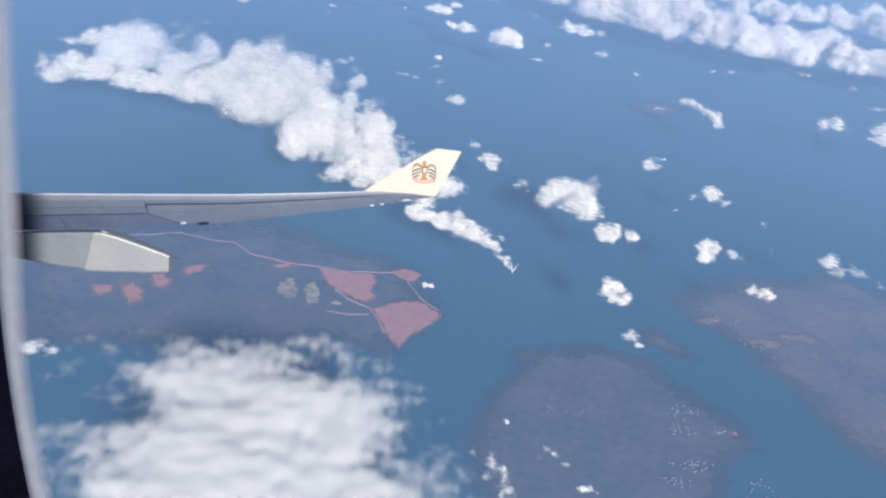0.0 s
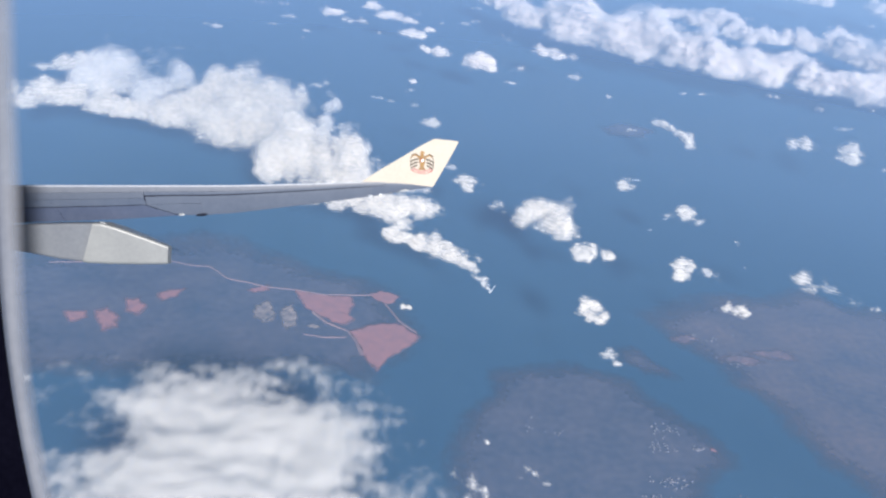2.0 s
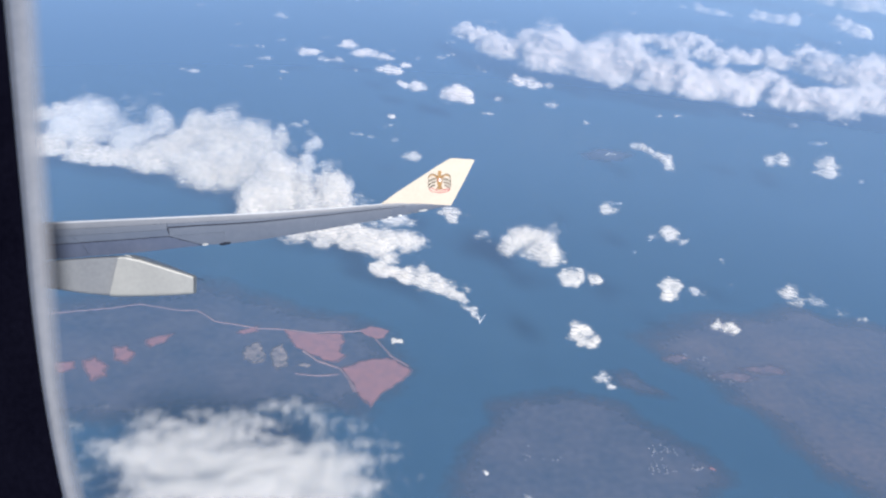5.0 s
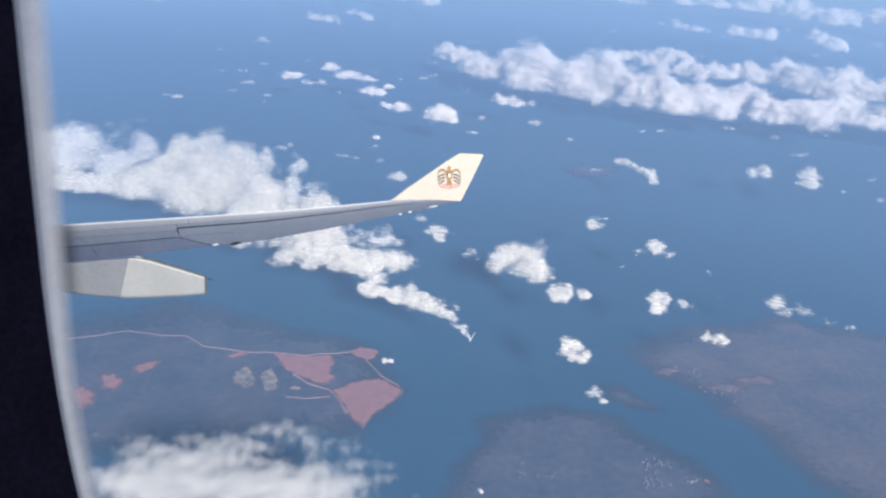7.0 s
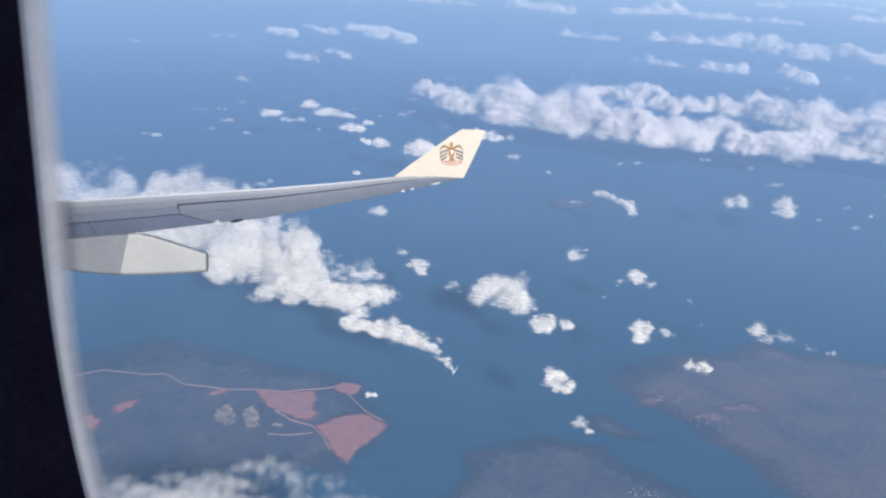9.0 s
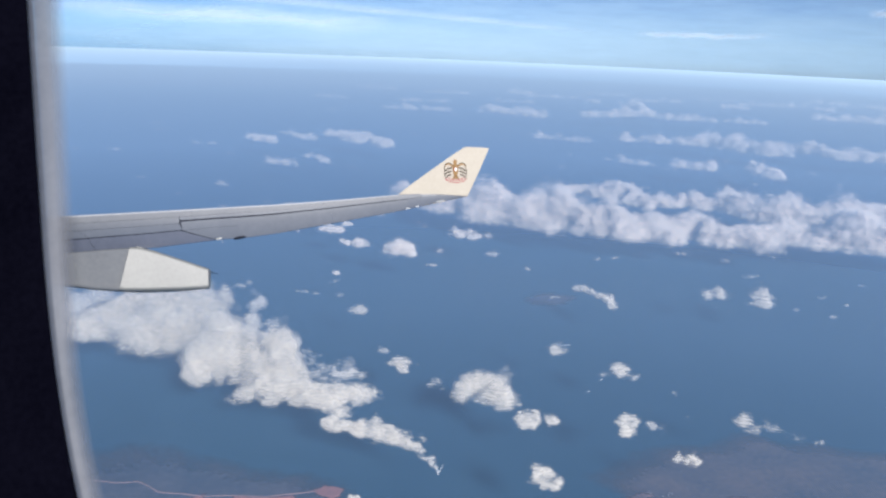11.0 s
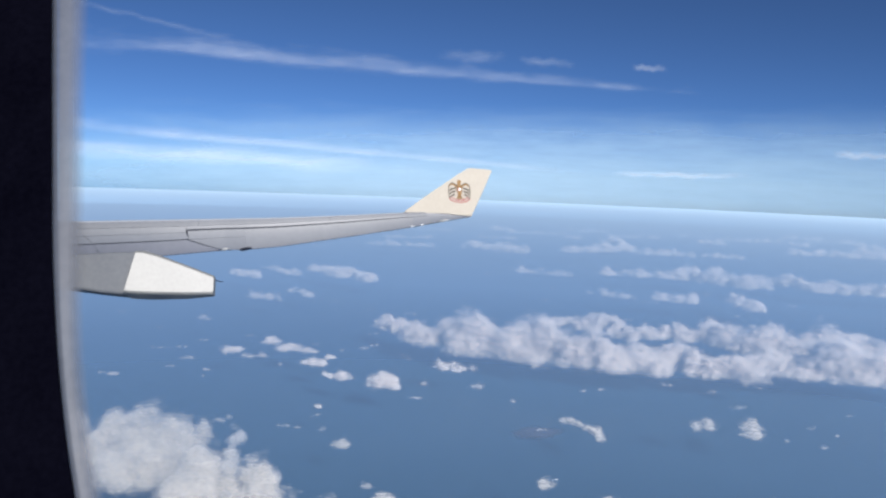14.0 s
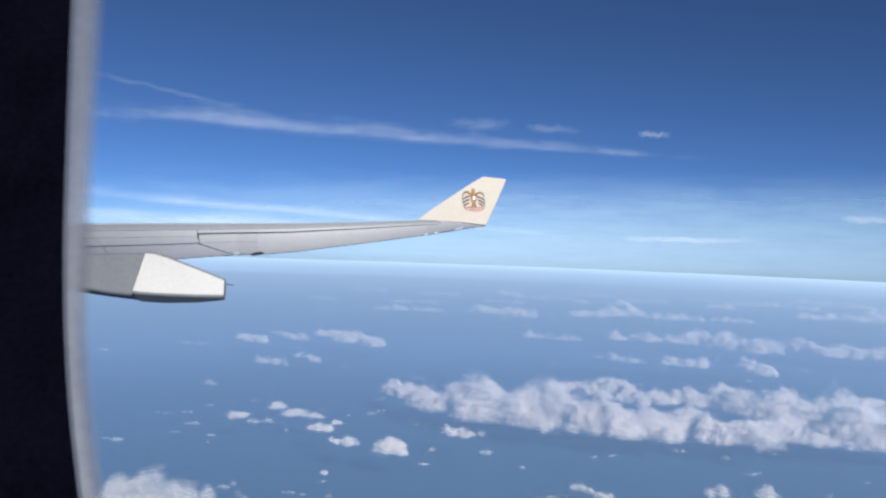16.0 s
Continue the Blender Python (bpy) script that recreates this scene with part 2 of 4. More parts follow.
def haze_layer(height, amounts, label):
    """A level sheet painted as bluish haze, cover and colour graded by distance; amounts: (share of the reach, cover).
    """
    m, nt, bsdf, out = material("painted_sea_haze")
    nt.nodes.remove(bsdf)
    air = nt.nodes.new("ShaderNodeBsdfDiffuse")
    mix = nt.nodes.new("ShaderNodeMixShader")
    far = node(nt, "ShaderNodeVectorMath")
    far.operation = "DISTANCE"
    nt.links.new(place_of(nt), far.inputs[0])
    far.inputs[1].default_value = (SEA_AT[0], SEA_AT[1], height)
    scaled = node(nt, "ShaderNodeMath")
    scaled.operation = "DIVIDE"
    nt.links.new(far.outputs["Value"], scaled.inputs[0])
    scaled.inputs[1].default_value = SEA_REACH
    # haze colour painted paler with distance to meet the sky
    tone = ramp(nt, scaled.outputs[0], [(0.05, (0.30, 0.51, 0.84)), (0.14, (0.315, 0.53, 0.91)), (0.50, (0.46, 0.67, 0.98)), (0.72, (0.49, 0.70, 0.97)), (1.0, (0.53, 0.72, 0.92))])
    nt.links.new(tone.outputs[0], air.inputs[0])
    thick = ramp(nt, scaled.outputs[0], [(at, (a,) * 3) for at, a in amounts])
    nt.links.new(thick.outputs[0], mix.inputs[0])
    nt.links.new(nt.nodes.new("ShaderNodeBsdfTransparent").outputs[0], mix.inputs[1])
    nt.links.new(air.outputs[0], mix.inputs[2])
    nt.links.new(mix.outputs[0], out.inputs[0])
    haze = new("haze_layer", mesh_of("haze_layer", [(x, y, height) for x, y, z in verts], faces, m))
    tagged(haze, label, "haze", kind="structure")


haze_layer(82.0, ((0.045, 0.14), (0.09, 0.295), (0.22, 0.52), (0.60, 0.68), (0.85, 0.86), (1.0, 0.96)), "level sheet painted as bluish haze over the sea and the low clouds")

# ---- land ----


def land(name, outline, surface, z, label, rise=0.0, ragged=3.0, seed=1, category="land", crisp=1.0, hub=None):
    """A low sheet of ground with an uneven shore and a skirt down to the sea."""
    ring = []
    n = len(outline)
    for k in range(n):
        (ax, ay), (bx, by) = outline[k], outline[(k + 1) % n]
        steps = max(3, int(math.hypot(bx - ax, by - ay) / max(1.5, ragged)))
        for s in range(steps):
            u = s / steps
            x, y = ax + (bx - ax) * u, ay + (by - ay) * u
            d = noise.noise_vector(Vector((x / (ragged * 3), y / (ragged * 3), seed)))
            e = noise.noise_vector(Vector((x / ragged, y / ragged, seed + 9)))
            ring.append((x + d.x * ragged + e.x * ragged * 0.4, y + d.y * ragged + e.y * ragged * 0.4))
    cx, cy = sum(p[0] for p in ring) / len(ring), sum(p[1] for p in ring) / len(ring)
    if hub:
        cx, cy = hub
        ring.sort(key=lambda p: math.atan2(p[1] - cy, p[0] - cx))
    bm = bmesh.new()
    layer = bm.verts.layers.float.new("fullness")
    shells = []
    for f, h in ((1.06, -0.2), (1.04, z), (0.93, z + 0.25 * rise), (0.8, z + 0.6 * rise), (0.6, z + 0.85 * rise), (0.35, z + rise)):
        loop = []
        for x, y in ring:
            px, py = cx + (x - cx) * f, cy + (y - cy) * f
            lift = rise * 0.8 * noise.noise(Vector((px / 22, py / 22, seed))) if f < 0.9 else 0
            vert = bm.verts.new((px, py, max(z, h + lift) if h > 0 else h))
            vert[layer] = (1.04 - f) * 3.2 * crisp - 0.50
            loop.append(vert)
        shells.append(loop)
    for lo, hi in zip(shells, shells[1:]):
        for k in range(len(ring)):
            q = (k + 1) % len(ring)
            bm.faces.new((lo[k], lo[q], hi[q], hi[k]))
    mid = bm.verts.new((cx, cy, z + rise))
    mid[layer] = 1.0
    for k in range(len(ring)):
        bm.faces.new((shells[-1][k], shells[-1][(k + 1) % len(ring)], mid))
    ob = part(name, bm, surface)
    return tagged(ob, label, category, kind="structure")


def track(points, width, z, label):
    bm = bmesh.new()
    fine = []
    for (ax, ay), (bx, by) in zip(points, points[1:]):
        for s in range(8):
            u = s / 8
            fine.append(Vector((ax + (bx - ax) * u, ay + (by - ay) * u, 0)))
    fine.append(Vector((*points[-1], 0)))
    left, right = [], []
    for k, p in enumerate(fine):
        d = fine[min(k + 1, len(fine) - 1)] - fine[max(k - 1, 0)]
        side = Vector((-d.y, d.x, 0)).normalized() * width / 2 * (1 + 0.5 * noise.noise(p / 6))
        sway = noise.noise_vector(p / 14) * 1.2
        left.append([bm.verts.new((p.x + side.x + sway.x, p.y + side.y + sway.y, h)) for h in (z - 0.4, z)])
        right.append([bm.verts.new((p.x - side.x + sway.x, p.y - side.y + sway.y, h)) for h in (z - 0.4, z)])
    for k in range(len(fine) - 1):
        bm.faces.new((left[k][1], right[k][1], right[k + 1][1], left[k + 1][1]))
        bm.faces.new((left[k][0], left[k][1], left[k + 1][1], left[k + 1][0]))
        bm.faces.new((right[k][1], right[k][0], right[k + 1][0], right[k + 1][1]))
    return tagged(part("track", bm, TRACK), label, "road", kind="structure")


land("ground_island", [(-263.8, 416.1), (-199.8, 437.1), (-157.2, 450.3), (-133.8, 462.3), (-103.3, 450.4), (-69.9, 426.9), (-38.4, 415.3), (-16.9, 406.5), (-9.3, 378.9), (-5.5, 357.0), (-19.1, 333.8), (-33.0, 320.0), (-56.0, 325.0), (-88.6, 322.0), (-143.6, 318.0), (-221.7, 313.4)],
     SCRUB, 0.08, "scrub-covered headland, tinted dim bluish as if in haze", 0.12, 3.5, 3, crisp=1.3, hub=(-92, 374))
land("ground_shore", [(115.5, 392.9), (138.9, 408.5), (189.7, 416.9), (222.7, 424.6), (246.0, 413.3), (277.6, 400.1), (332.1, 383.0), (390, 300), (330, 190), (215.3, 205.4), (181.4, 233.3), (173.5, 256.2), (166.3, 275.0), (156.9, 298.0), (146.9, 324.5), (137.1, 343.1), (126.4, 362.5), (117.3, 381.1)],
     DRYLAND, 0.08, "dry brownish coastal land, tinted dim as if in haze", 0.12, 7.0, 4, crisp=2.2, hub=(250, 320))
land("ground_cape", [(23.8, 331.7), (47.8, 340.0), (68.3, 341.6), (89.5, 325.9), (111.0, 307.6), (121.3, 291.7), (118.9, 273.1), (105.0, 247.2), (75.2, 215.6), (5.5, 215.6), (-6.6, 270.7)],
     SCRUB, 0.08, "cape with a small town, tinted dim bluish as if in haze", 0.12, 12.0, 5, crisp=1.7)
land("ground_isle", [(165, 697), (198, 716), (224, 700), (206, 676), (172, 676)], DRYLAND, 0.08, "flat brownish island, tinted faint as if in haze", 0.1, 4.0, 6)
land("ground_shoal", [(88.5, 358.4), (101.7, 358.5), (123.1, 330), (105, 331), (91.1, 342.4)], SCRUB, 0.08, "faint dark shoal just off the cape", 0.1, 3.0, 7, crisp=0.55)
red_label = "bare red earth clearing on the scrub headland"
for seed, outline in enumerate((
    [(-74.4, 397.1), (-57.1, 393.3), (-43.7, 393.0), (-41.7, 385.1), (-45.4, 375.5), (-41.2, 370.1), (-48.4, 364.2), (-56.8, 370.6), (-62.6, 374.9), (-68.5, 381.4), (-72.3, 389.7)],
    [(-41.4, 362.5), (-34.1, 367.3), (-19.6, 370.5), (-11.1, 361.5), (-8.2, 357.9), (-14.1, 349.3), (-21.6, 341.1), (-25.8, 338.1), (-29.8, 329.3), (-31.7, 328.1), (-35.4, 334.0), (-38.4, 340.8), (-39.8, 347.8), (-45.6, 360.1)],
    [(-35.5, 396.2), (-28.3, 400.1), (-17.9, 395.8), (-19.8, 390.1), (-25.1, 386.9), (-30.3, 389.8)],
    [(-99.5, 393.1), (-92.7, 398.6), (-86.4, 401.4), (-88.0, 394.6), (-95.1, 391.9)],
    [(-144.0, 387.7), (-136.5, 392.9), (-129.6, 393.9), (-133.5, 383.1), (-140.5, 379.1)],
    [(-159.1, 381.2), (-151.5, 383.6), (-144.8, 373.1), (-147.5, 364.3), (-155.2, 369.5)],
    [(-170.8, 369.0), (-164.1, 373.7), (-155.2, 363.6), (-154.4, 354.2), (-161.0, 349.8), (-167.1, 359.3)],
    [(-184.0, 366.9), (-173.5, 369.0), (-169.0, 361.7), (-178.0, 357.3)],
)):
    land("ground_clearing", outline, RED, 0.40, red_label, 0.08, 1.3 if seed < 3 else 2.0, seed + 20, crisp=2.6 if seed < 3 else 0.9)
for seed, (x, y, w, d) in enumerate(((115.8, 279.5, 2.2, 2.0), (158.4, 349.4, 15, 6), (177.2, 355.2, 16, 6), (133.4, 366.2, 9, 6))):
    land("ground_clearing", [(x + w * math.cos(0.9 * k), y + d * math.sin(0.9 * k)) for k in range(7)], RED if seed < 1 else DUSTY, 0.40, "small patch of bare reddish earth near the coast", 0.08, 3.0, seed + 31, crisp=0.8)
for seed, outline in enumerate((
    [(-94.0, 379.4), (-87.4, 386.2), (-83.1, 377.6), (-81.3, 366.2), (-87.2, 363.9), (-93.1, 369.1)],
    [(-79.8, 379.1), (-74.4, 384.3), (-71.6, 373.6), (-70.5, 360.9), (-75.9, 358.6), (-79.8, 368.7)],
    [(-66.2, 362.7), (-62.4, 365.6), (-59.0, 364.0), (-60.9, 360.6)],
)):
    land("ground_quarry", outline, QUARRY, 0.38, "pale grey rocky quarry pit on the headland", 0.3, 1.6, seed + 40, crisp=1.3)
track([(-122.8, 416.9), (-111.1, 406.0), (-104.9, 402.9), (-86.8, 398.5), (-73.5, 397.1), (-57.1, 393.3), (-39.1, 395.1), (-33.1, 396.2)], 0.75, 0.62, "pale dirt road along the headland")
track([(-26.0, 386.9), (-19.5, 372.1), (-10.2, 361.5)], 1.0, 0.66, "pale dirt road beside the red clearing")
track([(-63.7, 376.0), (-56.8, 367.5), (-45.6, 360.6), (-40.8, 350.2), (-38.4, 339.9)], 1.5, 0.70, "reddish dirt track between two clearings")
track([(-204.4, 412.4), (-180.0, 416.7), (-152.2, 423.5), (-136.4, 418.4), (-122.8, 416.9)], 0.35, 0.60, "faint dirt road across the scrub")
track([(-67.6, 355.9), (-56.7, 353.6), (-45.7, 354.7)], 0.4, 0.60, "faint dirt road below the quarry")

# pale houses of the small town, too small to count
bm = bmesh.new()
rng = random.Random(5)
for cx, cy, n, spread in ((96.4, 291.8, 26, 3.5), (91.8, 279.9, 22, 3.0), (109.5, 280.5, 14, 1.6), (90.8, 258.9, 34, 4.0), (81.4, 250.8, 26, 3.0), (116.8, 248.1, 16, 5.0), (157.3, 346.2, 30, 7.0), (147.7, 369.4, 12, 6.0), (40.4, 290.1, 10, 8.0)):
    for _ in range(n):
        x, y = cx + rng.gauss(0, spread), cy + rng.gauss(0, spread * 0.6)
        w, d, h = rng.uniform(0.25, 0.8), rng.uniform(0.25, 0.7), rng.uniform(0.2, 0.45)
        m = pose(x, y, 0.2 + h / 2, 0, 0, rng.uniform(0, 90)) @ Matrix.Diagonal((w, d, h * 0.5 + 0.3, 1))
        bmesh.ops.create_cube(bm, size=1, matrix=m)
tagged(part("town_houses", bm, ROOFS, smooth=False), "tiny pale houses scattered along the coast", "buildings", kind="stuff")


def ship(x, y, heading_deg, length, wake):
    base = tagged(new("ship"), "small white ship trailing a foamy wake", "ship", "ships at sea")
    base.matrix_world = pose(x, y, 0, 0, 0, heading_deg)
    bm = bmesh.new()
    rows = []
    for k in range(9):
        u = k / 8
        half = length * 0.13 * (1 - max(0, (u - 0.6) / 0.4) ** 2)
        rows.append([bm.verts.new((length * (u - 0.5), s * half * f, h)) for s, f, h in ((-1, 0.6, -0.1), (-1, 1, length * 0.1), (1, 1, length * 0.1), (1, 0.6, -0.1))])
    for a, b in zip(rows, rows[1:]):
        for k in range(3):
            bm.faces.new((a[k], a[k + 1], b[k + 1], b[k]))
    bm.faces.new(rows[0])
    part("hull", bm, HULL, base, smooth=False)
    bm = bmesh.new()
    bmesh.ops.create_cube(bm, size=1, matrix=pose(-length * 0.2, 0, length * 0.17) @ Matrix.Diagonal((length * 0.25, length * 0.18, length * 0.16, 1)))
    bmesh.ops.bevel(bm, geom=bm.edges[:], offset=length * 0.02, segments=1, affect="EDGES")
    part("deckhouse", bm, HULL, base, smooth=False)
    bm = bmesh.new()
    n = 16
    for s in (-1, 1):
        loops = []
        for k in range(n + 1):
            u = k / n
            wx, wy = -length * 0.4 - wake * u, s * (length * 0.1 + wake * 0.22 * u)
            t = length * 0.12 * (1 - u) + 0.05
            loops.append([bm.verts.new((wx + dx, wy + t * q, 0.06)) for dx, q in ((0, -1), (0, 1))])
        for a, b in zip(loops, loops[1:]):
            bm.faces.new((a[0], a[1], b[1], b[0]))
    part("wake", bm, FOAM, base, "narrow white wake")


ship(32.9, 404.7, 255, 3.2, 9.0)
ship(171.6, 581.4, 2, 3.0, 14.0)
ship(172.3, 515.5, 30, 1.6, 3.0)
ship(155.3, 496.8, 20, 1.6, 3.0)

# ---- clouds ----
cloud_count = 0
CLOUD_LABEL = {
    "puff": "bright white puffy fair-weather cumulus over the sea",
    "wisp": "thin ragged wisp of white cloud over the sea",
    "deck": "broad soft fibrous white cloud bank over the coast",
}


def vapour(x, y, z, field, kind, foot):
    """Level sheets through a heap of vapour, each as full as the heap is there. x, y: plans; z, field: heights and fullness by level."""
    me_pts, me_quads, full, count = [], [], [], 0
    for level in range(field.shape[2]):
        f = field[:, :, level]
        wet = f > -0.9
        keep = wet[:-1, :-1] | wet[1:, :-1] | wet[:-1, 1:] | wet[1:, 1:]
        if not keep.any():
            continue
        used = np.zeros(f.shape, bool)
        used[:-1, :-1] |= keep
        used[1:, :-1] |= keep
        used[:-1, 1:] |= keep
        used[1:, 1:] |= keep
        index = np.full(f.shape, -1, np.int64)
        index[used] = np.arange(used.sum()) + count
        i, j = np.nonzero(keep)
        me_quads.append(np.stack([index[i, j], index[i + 1, j], index[i + 1, j + 1], index[i, j + 1]], -1))
        me_pts.append(np.stack([x[used] - foot.x, y[used] - foot.y, z[:, :, level][used] - foot.z], -1))
        full.append(f[used])
        count += int(used.sum())
    if not count:
        return None
    pts, quads, full = np.concatenate(me_pts), np.concatenate(me_quads), np.concatenate(full)
    me = bpy.data.meshes.new("cloud")
    me.vertices.add(len(pts))
    me.vertices.foreach_set("co", pts.astype(np.float32).ravel())
    me.loops.add(len(quads) * 4)
    me.loops.foreach_set("vertex_index", quads.astype(np.int32).ravel())
    me.polygons.add(len(quads))
    me.polygons.foreach_set("loop_start", np.arange(0, len(quads) * 4, 4, dtype=np.int32))
    me.polygons.foreach_set("use_smooth", np.ones(len(quads), dtype=bool))
    me.attributes.new("fullness", "FLOAT", "POINT").data.foreach_set("value", full.astype(np.float32))
    me.materials.append(CLOUD["farthest " + kind if foot.y > 1250 else "far " + kind if foot.y > 680 else kind])
    me.update(calc_edges=True)
    ob = new("cloud", me)
    ob.location = foot
    return tagged(ob, CLOUD_LABEL[kind], "cloud", "clouds over the sea")


def cumulus(kind, a, b, width, height, base, cell):
    """A heap of vapour along the line a to b: round billowing heads, a flat foot, and a thin ragged edge."""
    global cloud_count
    cloud_count += 1
    seed = 100 + 13 * cloud_count
    ax, ay = a
    dx, dy = b[0] - ax, b[1] - ay
    length = max(math.hypot(dx, dy), 0.01)
    ux, uy = dx / length, dy / length
    half = width / 2
    room, top = half * 2.1, height * 1.9
    cell = min(max(cell, ((length + 2 * room) * 2 * room / 4200) ** 0.5), width / 11)
    levels = int(min(30, max(7, height * 1.3)))
    u = np.arange(-room, length + room + cell, cell)[:, None, None]
    v = np.arange(-room, room + cell, cell)[None, :, None]
    z = np.linspace(-0.2 * height, top, levels)[None, None, :]
    x, y = ax + ux * u - uy * v, ay + uy * u + ux * v
    # the foot wanders, narrows and swells along its way
    big = max(width * 0.9, 6 * cell)
    sway = (noise3(x / (1.5 * big), y / (1.5 * big), 0 * z, seed + 5) - 0.5) * width * 0.7
    swell = 0.72 + 0.65 * noise3(x / (1.1 * big), y / (1.1 * big), 0 * z, seed + 6)
    away = np.hypot(u - np.clip(u, 0, length), v + sway) / (half * swell)
    rise = height * (0.55 + 0.9 * noise3(x / (0.6 * big), y / (0.6 * big), 0 * z, seed + 7))
    up = np.where(z > 0, z / rise, -z / (0.3 * height))
    field = 1 - away**1.6 - up**2
    w = max(width * 0.42, 4 * cell)
    s, amp = (1.1 if kind == "puff" else 1.35), 0.62
    for octave in range(4):
        n = noise3(x / w + 0.37 * octave, y / w, z / w, seed + 40 + octave)
        field = field + s * amp * (2.0 * (n - 0.5) if octave == 0 else 2.0 * np.abs(n - 0.5) - 0.32)
        w, amp = w / 2.05, amp * 0.70
        if w < 1.5 * cell:
            break
    field = np.minimum(field - (0.26 if kind == "puff" else 0.42), 1.2)
    rim = np.minimum(np.minimum(u + room, length + room - u), np.minimum(v + room, room - v)) / (0.35 * room)
    field = np.where(rim < 1, np.minimum(field, -1.2 + 1.6 * rim), field)
    foot = Vector((ax + dx / 2, ay + dy / 2, base))
    tall = base + z + 0.10 * height * np.clip(field, 0, 1)
    return vapour(x[:, :, 0] + 0 * u[:, :, 0], y[:, :, 0] + 0 * u[:, :, 0], tall, field, kind, foot)


def cloud_bank(outline, base, tall, soft, cell, seed):
    """A broad soft bank of cloud inside an outline: many thin sheets, thinning out towards the edge."""
    ox, oy = np.array([p[0] for p in outline]), np.array([p[1] for p in outline])
    x, y = np.meshgrid(np.arange(ox.min() - soft, ox.max() + soft, cell), np.arange(oy.min() - soft, oy.max() + soft, cell), indexing="ij")
    inside, near = np.zeros(x.shape, bool), np.full(x.shape, 1e9)
    for k in range(len(outline)):
        ax, ay, bx, by = ox[k - 1], oy[k - 1], ox[k], oy[k]
        t = np.clip(((x - ax) * (bx - ax) + (y - ay) * (by - ay)) / ((bx - ax) ** 2 + (by - ay) ** 2), 0, 1)
        near = np.minimum(near, np.hypot(x - ax - t * (bx - ax), y - ay - t * (by - ay)))
        crosses = (ay > y) != (by > y)
        inside ^= crosses & (x < (bx - ax) * (y - ay) / (by - ay if by != ay else 1e-9) + ax)
    depth = np.where(inside, near, -near) / soft
    levels = 13
    h = np.linspace(0, 1, levels)[None, None, :]
    broad = fbm(x / 34, y / 22, seed, 4)[:, :, None]
    fine = fbm(x / 9, y / 4.5, seed + 3, 3)[:, :, None]
    field = np.clip(depth, -1.5, 1.1)[:, :, None] * 0.95 + 1.05 * (broad - 0.5) + 0.9 * (fine - 0.5) - 0.75 * h**1.5 + 0.05
    z = base + tall * h + 3.0 * (broad - 0.5) + 1.2 * (fine - 0.5)
    return vapour(x, y, z, np.minimum(field, 1.1), "deck", Vector((ox.mean(), oy.mean(), base)))


cumulus('puff', (-262.7, 578.0), (-246.0, 591.3), 27.7, 14.1, 30, 0.99)
cumulus('puff', (-276.8, 657.9), (-255.0, 677.0), 22.4, 7.4, 30, 1.11)
cumulus('wisp', (-242.4, 625.7), (-199.7, 599.4), 57.0, 29.1, 30, 1.04)
cumulus('puff', (-215.9, 578.8), (-182.1, 572.0), 25.2, 12.9, 30, 0.99)
cumulus('puff', (-171.9, 579.2), (-139.7, 596.0), 49.1, 25.1, 30, 1.02)
cumulus('puff', (-141.6, 583.2), (-103.9, 559.6), 55.2, 28.2, 30, 1.00)
cumulus('puff', (-109.0, 554.9), (-73.3, 506.2), 50.3, 25.7, 30, 0.95)
cumulus('puff', (-83.5, 501.0), (-54.7, 483.5), 39.5, 20.2, 30, 0.90)
cumulus('puff', (-65.1, 454.8), (-38.8, 451.8), 21.1, 7.0, 30, 0.84)
cumulus('wisp', (-67.9, 549.5), (-61.6, 621.9), 20.3, 6.7, 30, 1.04)
cumulus('wisp', (-38.6, 533.9), (-33.3, 479.6), 17.7, 5.8, 30, 0.93)
cumulus('puff', (-90.4, 516.8), (-51.5, 466.9), 26.7, 13.6, 30, 0.90)
cumulus('puff', (-64.6, 453.4), (-10.8, 434.8), 22.2, 7.3, 30, 0.83)
cumulus('puff', (-39.0, 447.2), (-22.2, 431.6), 21.2, 7.0, 30, 0.83)
cumulus('wisp', (-7.6, 470.0), (-25.3, 458.1), 15.3, 5.1, 30, 0.87)
cumulus('wisp', (-133.6, 527.2), (-144.5, 530.3), 7.9, 2.6, 30, 0.93)
cumulus('puff', (-21.8, 413.9), (13.8, 383.3), 13.3, 4.4, 30, 0.77)
cumulus('puff', (-10.9, 400.1), (5.8, 389.8), 14.1, 4.6, 30, 0.77)
cumulus('wisp', (-56.5, 552.7), (-51.0, 536.6), 11.7, 3.9, 30, 0.98)
cumulus('wisp', (18.2, 374.0), (22.1, 359.6), 5.8, 1.9, 30, 0.73)
cumulus('wisp', (70.0, 304.8), (70.1, 300.4), 5.8, 1.9, 30, 0.64)
cumulus('puff', (20.1, 484.2), (24.2, 475.2), 9.0, 3.0, 30, 0.91)
cumulus('wisp', (-6.9, 478.6), (-17.5, 474.4), 8.0, 2.6, 30, 0.89)
cumulus('wisp', (-72.1, 661.5), (-84.8, 646.5), 11.9, 3.9, 30, 1.14)
cumulus('wisp', (494.6, 1647.8), (576.1, 1585.3), 29.2, 11.9, 30, 2.21)
cumulus('puff', (664.3, 1618.0), (795.2, 1572.6), 31.8, 13.0, 30, 2.41)
cumulus('puff', (821.5, 1573.6), (889.9, 1436.1), 53.2, 21.8, 30, 4.03)
cumulus('puff', (975.1, 1488.2), (1008.6, 1410.9), 44.4, 18.2, 30, 3.37)
